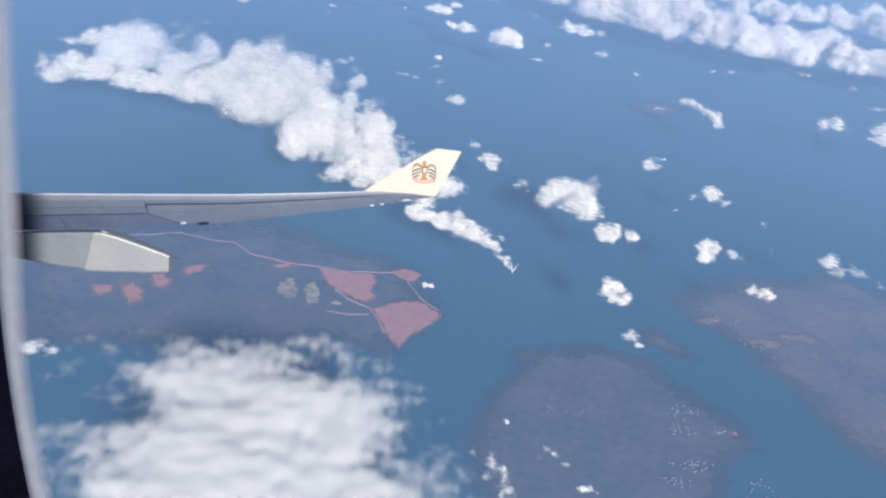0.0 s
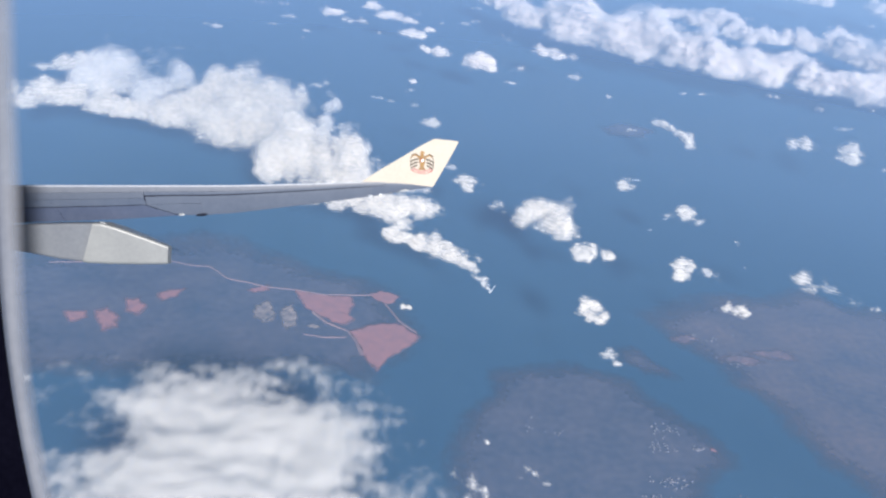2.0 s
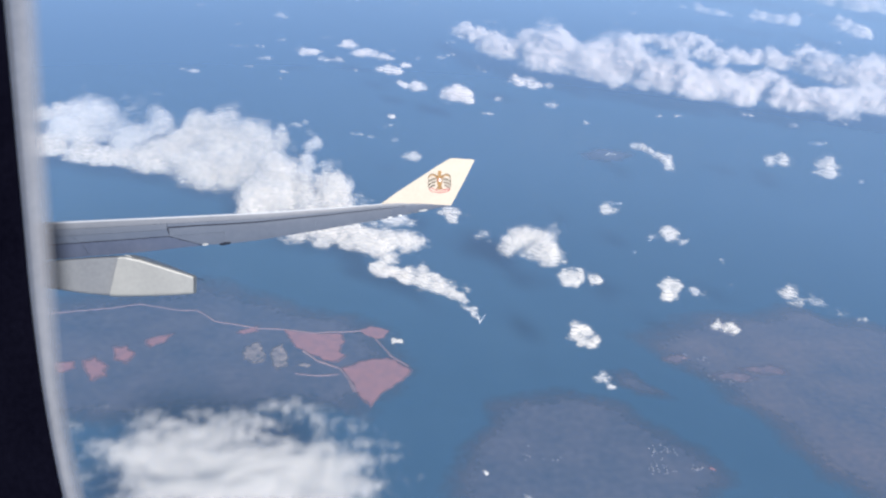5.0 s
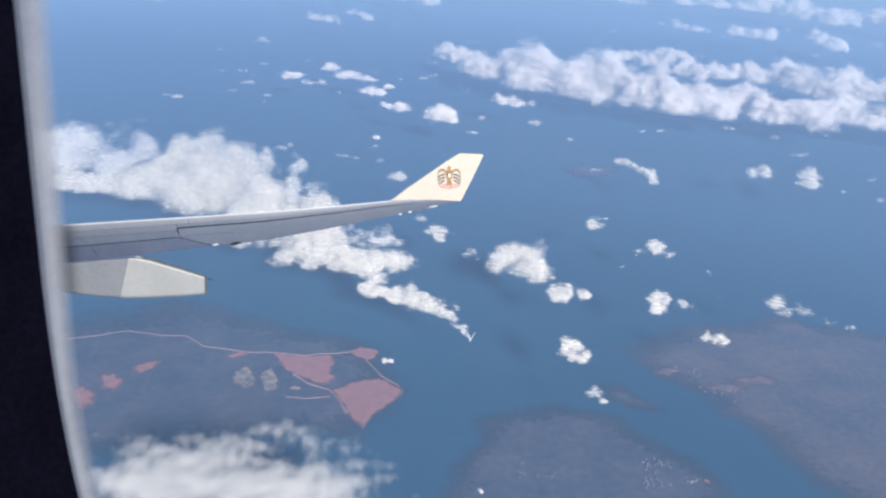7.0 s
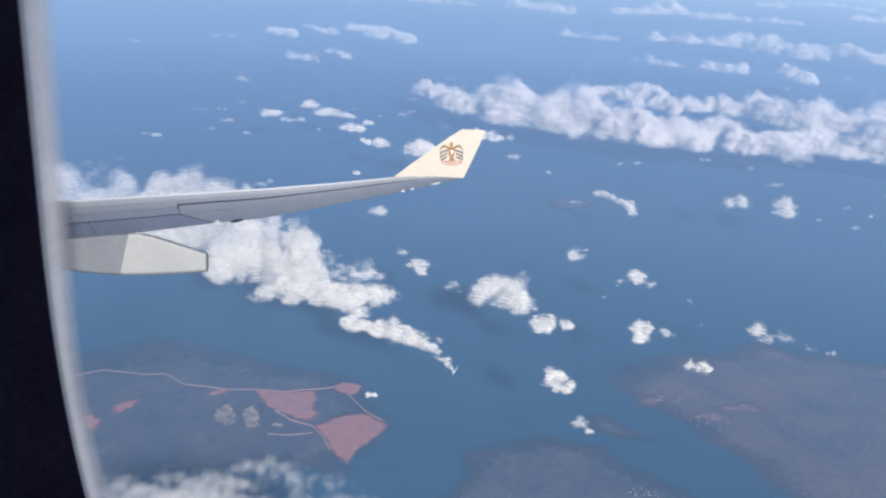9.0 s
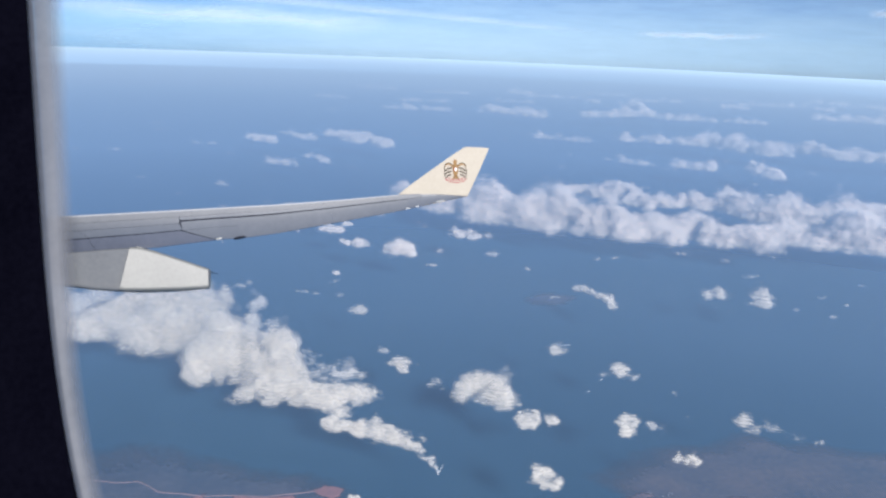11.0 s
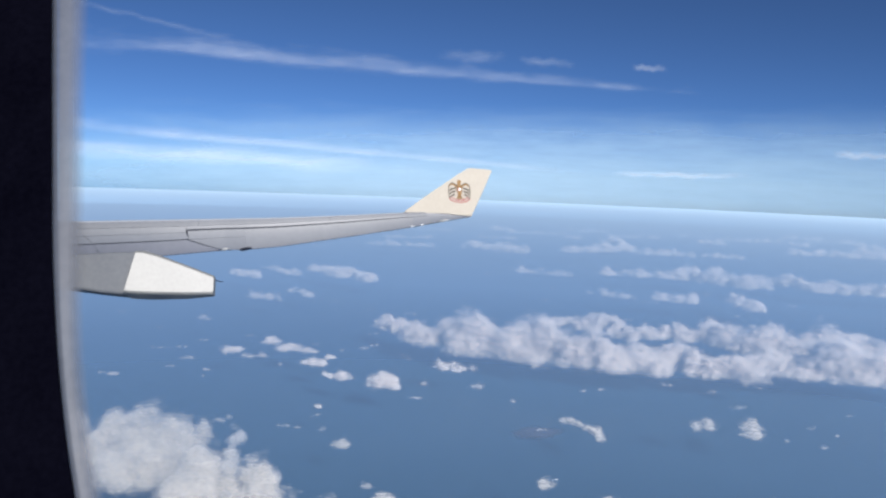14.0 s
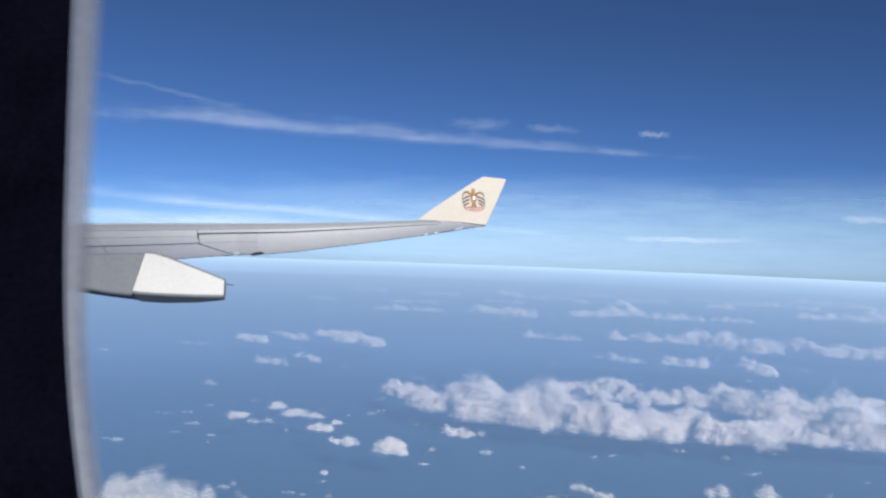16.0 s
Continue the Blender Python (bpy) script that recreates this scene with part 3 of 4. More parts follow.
cumulus('puff', (1008.6, 1410.9), (1176.2, 1306.9), 47.5, 19.4, 30, 3.60)
cumulus('wisp', (511.7, 1343.2), (573.9, 1296.8), 25.3, 10.3, 30, 1.92)
cumulus('puff', (622.6, 1290.1), (650.6, 1246.1), 33.4, 13.7, 30, 2.53)
cumulus('puff', (733.4, 1245.2), (730.7, 1169.4), 30.6, 14.1, 30, 2.47)
cumulus('puff', (526.8, 2211.2), (642.2, 2094.0), 45.8, 18.7, 30, 3.47)
cumulus('wisp', (265.7, 2239.9), (412.3, 2194.2), 32.8, 13.4, 30, 2.48)
cumulus('puff', (790.7, 2128.8), (984.5, 2187.3), 45.8, 18.7, 30, 3.47)
cumulus('puff', (1038.7, 2444.2), (1029.3, 2282.3), 44.3, 18.1, 30, 3.36)
cumulus('puff', (978.8, 2104.4), (1096.4, 2040.5), 35.6, 14.6, 30, 2.70)
cumulus('puff', (1150.5, 2046.6), (1220.3, 1994.2), 27.9, 11.4, 30, 2.12)
cumulus('puff', (1498.8, 2168.0), (1626.5, 2086.4), 41.2, 16.9, 30, 3.12)
cumulus('puff', (1659.8, 2102.6), (1849.2, 2027.1), 61.3, 25.1, 30, 4.64)
cumulus('puff', (981.2, 2610.4), (987.0, 2565.4), 34.3, 14.0, 30, 2.60)
cumulus('puff', (1729.3, 2491.2), (1749.8, 2430.1), 35.6, 14.6, 30, 2.70)
cumulus('puff', (1396.2, 2501.3), (1448.1, 2466.8), 30.9, 12.6, 30, 2.34)
cumulus('puff', (803.9, 2939.6), (854.7, 2894.2), 32.5, 13.3, 30, 2.46)
cumulus('puff', (1963.1, 2462.5), (1915.2, 2286.0), 40.8, 16.7, 30, 3.09)
cumulus('puff', (74.2, 1633.0), (114.4, 1546.8), 37.1, 15.2, 30, 2.81)
cumulus('puff', (126.8, 1564.4), (163.3, 1483.9), 33.3, 13.6, 30, 2.52)
cumulus('puff', (-85.1, 1588.2), (-44.6, 1515.7), 23.8, 9.7, 30, 1.80)
cumulus('wisp', (-27.6, 1664.3), (21.9, 1559.5), 23.0, 9.4, 30, 1.74)
cumulus('puff', (26.5, 1298.7), (36.1, 1287.0), 12.2, 5.0, 30, 0.92)
cumulus('wisp', (-49.0, 1289.4), (-16.8, 1255.4), 22.6, 9.2, 30, 1.71)
cumulus('wisp', (8.0, 1354.8), (39.9, 1306.8), 17.3, 7.1, 30, 1.31)
cumulus('wisp', (273.5, 3010.1), (392.5, 2981.9), 25.5, 10.4, 30, 1.93)
cumulus('wisp', (483.7, 2860.3), (620.2, 2838.2), 25.1, 10.3, 30, 1.90)
cumulus('wisp', (828.9, 2778.8), (1012.2, 2766.2), 31.2, 12.8, 30, 2.37)
cumulus('wisp', (1161.0, 2695.0), (1323.8, 2678.3), 32.1, 13.1, 30, 2.43)
cumulus('wisp', (1503.0, 2611.3), (1770.0, 2612.2), 33.8, 13.8, 30, 2.56)
cumulus('wisp', (1915.1, 2638.0), (2119.5, 2624.6), 36.5, 14.9, 30, 2.77)
cumulus('wisp', (335.8, 2486.9), (471.5, 2470.2), 25.1, 10.3, 30, 1.90)
cumulus('wisp', (96.9, 2570.3), (180.0, 2542.8), 20.7, 8.5, 30, 1.57)
cumulus('wisp', (1107.1, 2954.5), (1256.9, 2931.0), 23.2, 9.5, 30, 1.76)
cumulus('wisp', (1485.0, 2814.7), (1607.6, 2786.9), 23.5, 9.6, 30, 1.78)
cumulus('wisp', (1904.8, 2788.4), (2064.2, 2771.8), 31.8, 13.0, 30, 2.41)
cumulus('wisp', (652.8, 2547.8), (755.7, 2521.1), 22.8, 9.3, 30, 1.72)
cumulus('wisp', (19.4, 229.3), (26.9, 227.0), 6.8, 2.3, 30, 0.52)
cumulus('wisp', (27.8, 214.7), (33.6, 213.8), 4.6, 1.5, 30, 0.50)
cumulus('wisp', (7.0, 247.8), (7.8, 246.9), 2.9, 1.0, 30, 0.55)
cumulus('wisp', (-175.0, 279.2), (-169.7, 276.1), 11.9, 3.9, 30, 0.56)
cumulus('wisp', (-3.5, 227.6), (2.9, 209.7), 9.6, 3.2, 30, 0.50)
cumulus('puff', (-20.5, 338.4), (-19.3, 337.4), 4.6, 1.5, 30, 0.67)
cumulus('puff', (111.3, 1051.1), (147.3, 991.0), 31.4, 12.3, 30, 1.95)
cumulus('puff', (143.7, 973.4), (200.8, 930.7), 57.7, 22.7, 30, 3.58)
cumulus('puff', (197.5, 918.9), (248.0, 873.0), 70.0, 33.8, 30, 4.34)
cumulus('puff', (248.6, 874.6), (300.7, 841.5), 63.6, 32.3, 30, 3.95)
cumulus('puff', (302.2, 845.1), (352.5, 814.5), 56.5, 28.6, 30, 3.51)
cumulus('puff', (353.1, 815.7), (406.1, 794.2), 53.6, 27.3, 30, 3.33)
cumulus('puff', (406.8, 795.3), (453.6, 768.2), 51.6, 26.2, 30, 3.20)
cumulus('puff', (453.5, 768.1), (552.3, 775.7), 57.8, 26.2, 30, 3.59)
cumulus('puff', (546.7, 768.7), (606.6, 746.3), 68.2, 34.1, 30, 4.24)
cumulus('puff', (343.8, 1054.1), (391.4, 1038.4), 29.9, 11.9, 30, 1.86)
cumulus('puff', (388.5, 1031.8), (409.6, 957.2), 36.0, 17.5, 30, 2.23)
cumulus('puff', (411.5, 961.2), (476.8, 971.7), 28.1, 13.8, 30, 1.74)
cumulus('puff', (486.7, 961.6), (527.3, 941.9), 45.6, 19.2, 30, 2.83)
cumulus('puff', (522.8, 934.6), (549.1, 884.1), 53.2, 25.9, 30, 3.30)
cumulus('puff', (549.6, 884.7), (598.7, 862.2), 51.6, 25.3, 30, 3.20)
cumulus('puff', (598.5, 861.9), (656.0, 824.9), 52.2, 25.5, 30, 3.24)
cumulus('wisp', (199.8, 1059.2), (208.3, 1057.6), 33.2, 13.0, 30, 2.06)
cumulus('wisp', (258.5, 991.8), (271.2, 989.6), 34.8, 13.6, 30, 2.16)
cumulus('wisp', (242.7, 1029.3), (252.1, 1027.6), 22.9, 8.9, 30, 1.42)
cumulus('puff', (61.5, 751.8), (70.2, 750.2), 25.5, 10.0, 30, 2.11)
cumulus('puff', (29.2, 782.0), (33.1, 781.3), 17.3, 5.4, 30, 1.43)
cumulus('puff', (16.9, 792.4), (20.0, 791.8), 11.9, 3.7, 30, 0.99)
cumulus('puff', (5.9, 842.5), (10.4, 841.7), 19.8, 6.2, 30, 1.64)
cumulus('puff', (-35.3, 948.6), (-30.3, 947.7), 20.4, 6.4, 30, 1.69)
cumulus('puff', (-14.8, 916.6), (-8.9, 915.5), 23.1, 7.2, 30, 1.91)
cumulus('puff', (4.8, 900.0), (9.3, 899.2), 15.1, 4.7, 30, 1.25)
cumulus('puff', (24.8, 870.5), (28.6, 869.9), 11.5, 3.8, 30, 0.95)
cumulus('puff', (-51.4, 879.0), (-46.5, 878.1), 18.9, 5.9, 30, 1.56)
cumulus('puff', (-75.3, 907.3), (-70.6, 906.4), 17.5, 5.5, 30, 1.45)
cumulus('puff', (65.9, 444.4), (71.1, 443.5), 28.9, 15.0, 30, 2.24)
cumulus('puff', (70.8, 428.9), (74.4, 428.3), 18.2, 9.5, 30, 1.42)
cumulus('puff', (76.4, 398.0), (81.4, 397.1), 10.7, 5.6, 30, 0.66)
cumulus('puff', (91.2, 396.6), (93.4, 396.2), 8.7, 4.2, 30, 0.54)
cumulus('puff', (68.2, 344.5), (71.1, 344.0), 10.9, 5.4, 30, 0.68)
cumulus('puff', (68.6, 335.5), (73.2, 334.7), 8.5, 5.0, 30, 0.53)
cumulus('puff', (131.8, 390.8), (134.6, 390.3), 11.1, 5.4, 30, 0.69)
cumulus('puff', (126.6, 378.4), (128.1, 378.2), 8.9, 4.7, 30, 0.55)
cumulus('puff', (198.0, 381.3), (200.5, 380.9), 14.3, 7.1, 30, 0.89)
cumulus('puff', (141.9, 350.2), (149.1, 348.9), 7.5, 4.1, 30, 0.50)
cumulus('puff', (128.3, 495.4), (130.5, 495.0), 12.7, 5.7, 30, 0.79)
cumulus('puff', (297.5, 604.4), (307.3, 602.7), 14.6, 5.7, 30, 0.90)
cumulus('puff', (338.5, 596.9), (342.6, 596.2), 18.5, 8.3, 30, 1.15)
cumulus('puff', (329.7, 575.1), (332.9, 574.6), 16.8, 6.6, 30, 1.04)
cumulus('puff', (24.5, 483.5), (26.6, 483.2), 12.4, 5.9, 30, 0.77)
cumulus('puff', (156.2, 457.1), (158.3, 456.7), 11.8, 5.5, 30, 0.73)
cumulus('puff', (7.4, 588.2), (10.9, 587.6), 12.3, 5.0, 30, 0.76)
cumulus('puff', (137.1, 812.8), (147.3, 811.0), 21.5, 8.4, 30, 1.33)
cumulus('puff', (-0.8, 690.0), (1.1, 689.7), 8.3, 2.6, 30, 0.69)
cumulus('puff', (194.6, 627.5), (197.6, 627.0), 10.7, 4.2, 30, 0.66)
cumulus('puff', (201.6, 621.8), (206.3, 602.6), 9.5, 3.7, 30, 0.59)
cumulus('puff', (206.3, 605.0), (204.7, 578.9), 9.9, 4.2, 30, 0.61)
cumulus('wisp', (-117.0, 877.0), (-114.3, 876.5), 11.8, 3.7, 30, 0.97)
cumulus('wisp', (-126.2, 929.0), (-123.8, 928.6), 8.3, 2.6, 30, 0.69)
cumulus('wisp', (-154.9, 929.8), (-143.0, 927.7), 8.5, 2.6, 30, 0.70)
cumulus('wisp', (-98.1, 824.9), (-94.0, 824.2), 6.2, 2.0, 30, 0.52)
cumulus('wisp', (-27.4, 842.0), (-25.4, 841.6), 7.6, 2.3, 30, 0.63)
cumulus('wisp', (-180.4, 813.7), (-174.3, 812.6), 10.4, 3.2, 30, 0.86)
cumulus('wisp', (102.7, 858.9), (105.9, 858.3), 18.6, 7.3, 30, 1.16)
cumulus('wisp', (67.7, 911.9), (70.3, 911.4), 11.5, 3.6, 30, 0.95)
cumulus('wisp', (159.5, 811.1), (164.5, 810.2), 11.5, 4.5, 30, 0.71)
cumulus('wisp', (146.4, 736.2), (150.8, 735.5), 12.1, 4.7, 30, 0.75)
cumulus('wisp', (102.0, 755.4), (103.7, 755.1), 9.3, 3.6, 30, 0.57)
cumulus('wisp', (82.8, 707.9), (89.6, 706.7), 4.9, 1.5, 30, 0.50)
cumulus('wisp', (169.0, 689.7), (170.5, 689.4), 5.8, 2.8, 30, 0.50)
cumulus('wisp', (157.3, 450.4), (165.1, 449.0), 7.5, 3.2, 30, 0.50)
cumulus('wisp', (145.1, 455.5), (150.1, 454.6), 5.8, 2.7, 30, 0.50)
cumulus('wisp', (143.5, 383.0), (146.1, 382.5), 10.2, 5.3, 30, 0.63)
cumulus('wisp', (209.8, 374.4), (211.5, 374.1), 8.5, 4.2, 30, 0.53)
cumulus('wisp', (217.5, 364.8), (219.2, 364.5), 8.5, 4.1, 30, 0.53)
cumulus('wisp', (69.5, 306.3), (70.9, 306.0), 8.0, 4.4, 30, 0.50)
cumulus('wisp', (37.4, 449.8), (39.8, 449.4), 9.3, 4.5, 30, 0.58)
cumulus('wisp', (-52.7, 564.5), (-50.0, 564.0), 13.9, 6.7, 30, 0.86)
cumulus('wisp', (-1.9, 625.8), (1.3, 625.2), 8.5, 3.3, 30, 0.53)
cumulus('wisp', (16.0, 508.9), (17.8, 508.5), 7.3, 3.3, 30, 0.50)
cumulus('wisp', (367.1, 696.7), (369.0, 696.3), 10.4, 4.1, 30, 0.65)
cumulus('wisp', (348.8, 559.5), (350.0, 559.3), 6.7, 2.6, 30, 0.50)
cumulus('wisp', (176.8, 423.1), (178.1, 422.8), 3.3, 1.6, 30, 0.50)
cumulus('wisp', (170.8, 393.8), (171.5, 393.7), 3.0, 1.5, 30, 0.50)
cumulus('wisp', (369.7, 542.7), (371.0, 542.5), 7.8, 3.0, 30, 0.50)
cumulus('wisp', (-201.8, 730.3), (-195.2, 729.1), 12.1, 3.8, 30, 1.00)
cumulus('wisp', (-114.2, 1103.8), (-110.9, 1103.2), 19.3, 7.6, 30, 1.20)
cumulus('wisp', (225.3, 356.3), (227.8, 355.9), 4.0, 2.0, 30, 0.50)
cumulus('wisp', (-86.8, 477.4), (-81.6, 476.5), 7.6, 3.6, 30, 0.50)
cumulus('wisp', (-15.1, 474.9), (-8.4, 473.7), 16.2, 7.8, 30, 1.01)
cloud_bank([(-145.8, 272.7), (-123.1, 279.1), (-95.3, 281.0), (-65.3, 280.0), (-45.9, 266.3), (-33.9, 250.7), (-26.0, 233.1), (-15.9, 216.0), (-10.7, 185.6), (-9.1, 165.8), (-137.3, 161.9), (-143.5, 192.7), (-145.1, 216.2), (-134.6, 231.6), (-144.1, 250.2)],
           36.0, 6.0, 30.0, 0.9, 77)

# tiny scattered flecks of cloud far out over the sea
rng = random.Random(21)
for _ in range(80):
    r, a = 620 * 3.6 ** rng.random(), radians(rng.uniform(-20, 42))
    x, y, w = SEA_AT[0] + r * math.sin(a), SEA_AT[1] + r * math.cos(a), rng.uniform(3.5, 7.5) * (r / 900) ** 0.6
    run, turn = w * rng.uniform(0.4, 2.2), radians(rng.uniform(60, 120) - 12)
    cumulus("wisp", (x, y), (x + run * math.sin(turn), y + run * math.cos(turn)), w, w * 0.4, 30, w / 9)

# ---- high thin cloud streaks ----


def cirrus(name, bearing, up, span, tall, tilt, low, high, seed, label, far=4500.0, tint=(0.90, 0.92, 0.95, 1), ragged=1.6, most=0.50, wedge=0.0, bow=0.0, grain=1.0):
    """A long thin veil of ice cloud high up and far away, gently curved like the sky."""
    bm = bmesh.new()
    n = 140
    layer = bm.verts.layers.float.new("fullness")
    grid = []
    for k in range(n + 1):
        s = k / n - 0.5
        a = radians(bearing + span * s)
        row = []
        for j in range(25):
            q = j / 24 - 0.5
            high_here = tall * (1 - wedge * (s + 0.5))
            e = radians(up + tilt * s - bow * s * s + high_here * (q + 0.5 if wedge else q) + 0.18 * noise.noise(Vector((s * 7, seed, 0))))
            p = Vector((SEA_AT[0] + far * math.sin(a) * math.cos(e), SEA_AT[1] + far * math.cos(a) * math.cos(e), 230 + far * math.sin(e)))
            vert = bm.verts.new(p)
            across = min(1.0, (q + 0.5) / 0.30, (0.5 - q) / 0.70 * 1.1) if wedge else 1 - (2 * q) ** 2
            vert[layer] = across * (1 - abs(2 * s) ** 3) - 0.25
            row.append(vert)
        grid.append(row)
    for a, b in zip(grid, grid[1:]):
        for j in range(24):
            bm.faces.new((a[j], b[j], b[j + 1], a[j + 1]))
    m, nt, bsdf, out = material(name + "_ice")
    nt.nodes.remove(bsdf)
    tc = place_of(nt)
    turn = nt.nodes.new("ShaderNodeMapping")
    turn.inputs["Scale"].default_value = (0.0022 * grain, 0.0022 * grain, 0.016)
    turn.inputs["Location"].default_value = (seed, 0, 0)
    nt.links.new(tc, turn.inputs["Vector"])
    nz = node(nt, "ShaderNodeTexNoise", Scale=1.0, Detail=7.0, Roughness=0.6)
    nt.links.new(turn.outputs[0], nz.inputs["Vector"])
    dens = nt.nodes.new("ShaderNodeAttribute")
    dens.attribute_name = "fullness"
    add = nt.nodes.new("ShaderNodeMath")
    add.operation = "MULTIPLY_ADD"
    nt.links.new(nz.outputs[0], add.inputs[0])
    add.inputs[1].default_value = ragged
    nt.links.new(dens.outputs["Fac"], add.inputs[2])
    fade = node(nt, "ShaderNodeMapRange")
    fade.interpolation_type = "SMOOTHSTEP"
    fade.inputs[1].default_value, fade.inputs[2].default_value, fade.inputs[4].default_value = low, high, most
    nt.links.new(add.outputs[0], fade.inputs[0])
    white = node(nt, "ShaderNodeBsdfDiffuse", Color=tint)
    thin = node(nt, "ShaderNodeBsdfTranslucent", Color=tint)
    body = node(nt, "ShaderNodeMixShader", Fac=0.5)
    nt.links.new(white.outputs[0], body.inputs[1])
    nt.links.new(thin.outputs[0], body.inputs[2])
    mix = nt.nodes.new("ShaderNodeMixShader")
    nt.links.new(fade.outputs[0], mix.inputs[0])
    nt.links.new(nt.nodes.new("ShaderNodeBsdfTransparent").outputs[0], mix.inputs[1])
    nt.links.new(body.outputs[0], mix.inputs[2])
    nt.links.new(mix.outputs[0], out.inputs[0])
    return tagged(part(name, bm, m), label, "cloud", "high cloud streaks")


cirrus("cirrus", 8, 6.2, 52, 3.4, -1.0, 0.84, 2.6, 3, "long thin white streak of high ice cloud, feathered above", wedge=0.80, bow=1.9, grain=1.7)
cirrus("cirrus", 4, 1.0, 44, 1.5, -1.8, 0.72, 2.7, 11, "faint tapering veil of high ice cloud above the horizon", wedge=0.7, grain=1.3)
cirrus("cirrus", -3, 0.5, 34, 1.6, -0.8, 0.78, 2.3, 13, "faint broad veil of high ice cloud above the horizon")
cirrus("cirrus", -7, 9.0, 9, 0.5, -1.4, 0.76, 4.4, 23, "thin feathery thread of high ice cloud", grain=2.0)
cirrus("cirrus", 14.6, 7.9, 5.5, 1.1, -0.2, 0.72, 3.4, 29, "faint feathery fleck of high ice cloud", grain=3.0)
cirrus("cirrus", 19.6, 7.6, 4.0, 0.8, -0.1, 0.72, 3.4, 5, "faint feathery fleck of high ice cloud", grain=3.0)
cirrus("cirrus", 26.3, 7.35, 2.4, 0.5, -0.1, 0.66, 2.8, 31, "small feathery fleck of high ice cloud", grain=3.0)
cirrus("cirrus", 28.6, 0.45, 10, 0.5, 0.2, 0.70, 2.1, 41, "small feathery fleck of high ice cloud", grain=2.0)
cirrus("cirrus", 40, 2.0, 5, 0.6, -0.2, 0.64, 1.9, 37, "small feathery fleck of high ice cloud", grain=2.0)
# added sheet, not ice cloud: paints the sky's pale glow over the horizon
cirrus("cirrus", 42, -2.2, 138, 17.0, 2.0, 0.14, 1.05, 19, "tinted sheet painted as the sky's pale hazy glow at the horizon", far=4890.0, tint=(0.54, 0.72, 0.85, 1), ragged=0.38, most=0.86)

# ---- aircraft wing ----
# local frame, the camera's pose at 8 s: x towards the tip, y up, z towards the cabin
VIEW_POSE = heading(-53.61, 10.42, 235.08, -10.34, -22.85, 2.74)
wing = tagged(new("aircraft_wing"), "grey airliner wing with panel joints and an upswept tip", "wing")
wing.matrix_world = VIEW_POSE @ pose(0, 0.183, 0, 0, 0, 2.17)

TIP, ROOT = 0.84, -17.0
# wing stands almost square to the camera so its outline fits the view
LEAN = -0.20
# height of the two edges along the span, read off the camera's view
LEADING = ((-17.0, 1.11), (-13.5, 1.28), (-9.16, 1.49), (-6.4, 1.63), (-3.9, 1.81), (-1.81, 1.99), (-0.6, 2.05), (0.84, 1.99))
TRAILING = ((-17.0, -0.42), (-13.4, -0.08), (-10.55, 0.16), (-8.3, 0.42), (-7.56, 0.45), (-6.39, 0.59), (-3.76, 1.04), (-1.37, 1.47), (0.0, 1.76), (0.84, 1.93))


def along(table, x):
    return float(np.interp(x, [p[0] for p in table], [p[1] for p in table]))


def away(x, rise=0.0):
    """How far off the wing's plane is at span x."""
    return 32.55 + 0.205 * x + LEAN * rise


def on_wing(x, v, lift=0.0, under=False):
    """A point of the wing's skin: v runs from the trailing edge (0) to the leading edge (1)."""
    y0, y1 = along(TRAILING, x), along(LEADING, x)
    c = y1 - y0
    thick = 0.08 * c * (4 * (v + 0.02) * (1.02 - v)) ** 0.6 * (0.45 + 0.9 * v)
    t = -0.5 * thick - 0.012 - lift if under else 0.5 * thick + 0.012 + lift
    return Vector((x, y0 + c * v, -away(x, c * v) + t))


def wing_patch(x0, x1, v0, v1, lift, nx=24, nv=8, cut0=0.0, cut1=0.0):
    """A panel on the upper skin, with thin sides."""
    bm = bmesh.new()
    rows = []
    for i in range(nx + 1):
        row = []
        for j in range(nv + 1):
            v = v0 + (v1 - v0) * j / nv
            a, b = x0 + cut0 * (1 - j / nv), x1 + cut1 * (1 - j / nv)
            row.append(bm.verts.new(on_wing(a + (b - a) * i / nx, v, lift)))
        rows.append(row)
    for a, b in zip(rows, rows[1:]):
        for j in range(nv):
            bm.faces.new((a[j], b[j], b[j + 1], a[j + 1]))
    rim = [rows[i][0] for i in range(nx + 1)] + rows[-1][1:] + [rows[i][-1] for i in range(nx - 1, -1, -1)] + rows[0][-2:0:-1]
    high = [bm.verts.new(v.co) for v in rim]
    low = [bm.verts.new(v.co + Vector((0, -0.004, -0.014))) for v in rim]
    for k in range(len(rim)):
        q = (k + 1) % len(rim)
        bm.faces.new((high[k], high[q], low[q], low[k]))
    return bm


bm = bmesh.new()
rows = []
for i in range(81):
    x = ROOT + (TIP - ROOT) * i / 80
    rows.append([bm.verts.new(on_wing(x, j / 12)) for j in range(13)] + [bm.verts.new(on_wing(x, 1 - j / 12, 0, True)) for j in range(13)])
for a, b in zip(rows, rows[1:]):
    for j in range(26):
        q = (j + 1) % 26
        bm.faces.new((a[j], b[j], b[q], a[q]))
bm.faces.new(rows[0])
bm.faces.new(rows[-1][::-1])
part("wing_box", bm, SEAL, wing, "dark seal between the wing panels")
bm = bmesh.new()
rows = []
for i in range(61):
    x = ROOT + (TIP - ROOT) * i / 60
    rows.append([bm.verts.new(on_wing(x, j / 10, 0.01, True)) for j in range(11)])
for a, b in zip(rows, rows[1:]):
    for j in range(10):
        bm.faces.new((a[j], a[j + 1], b[j + 1], b[j]))
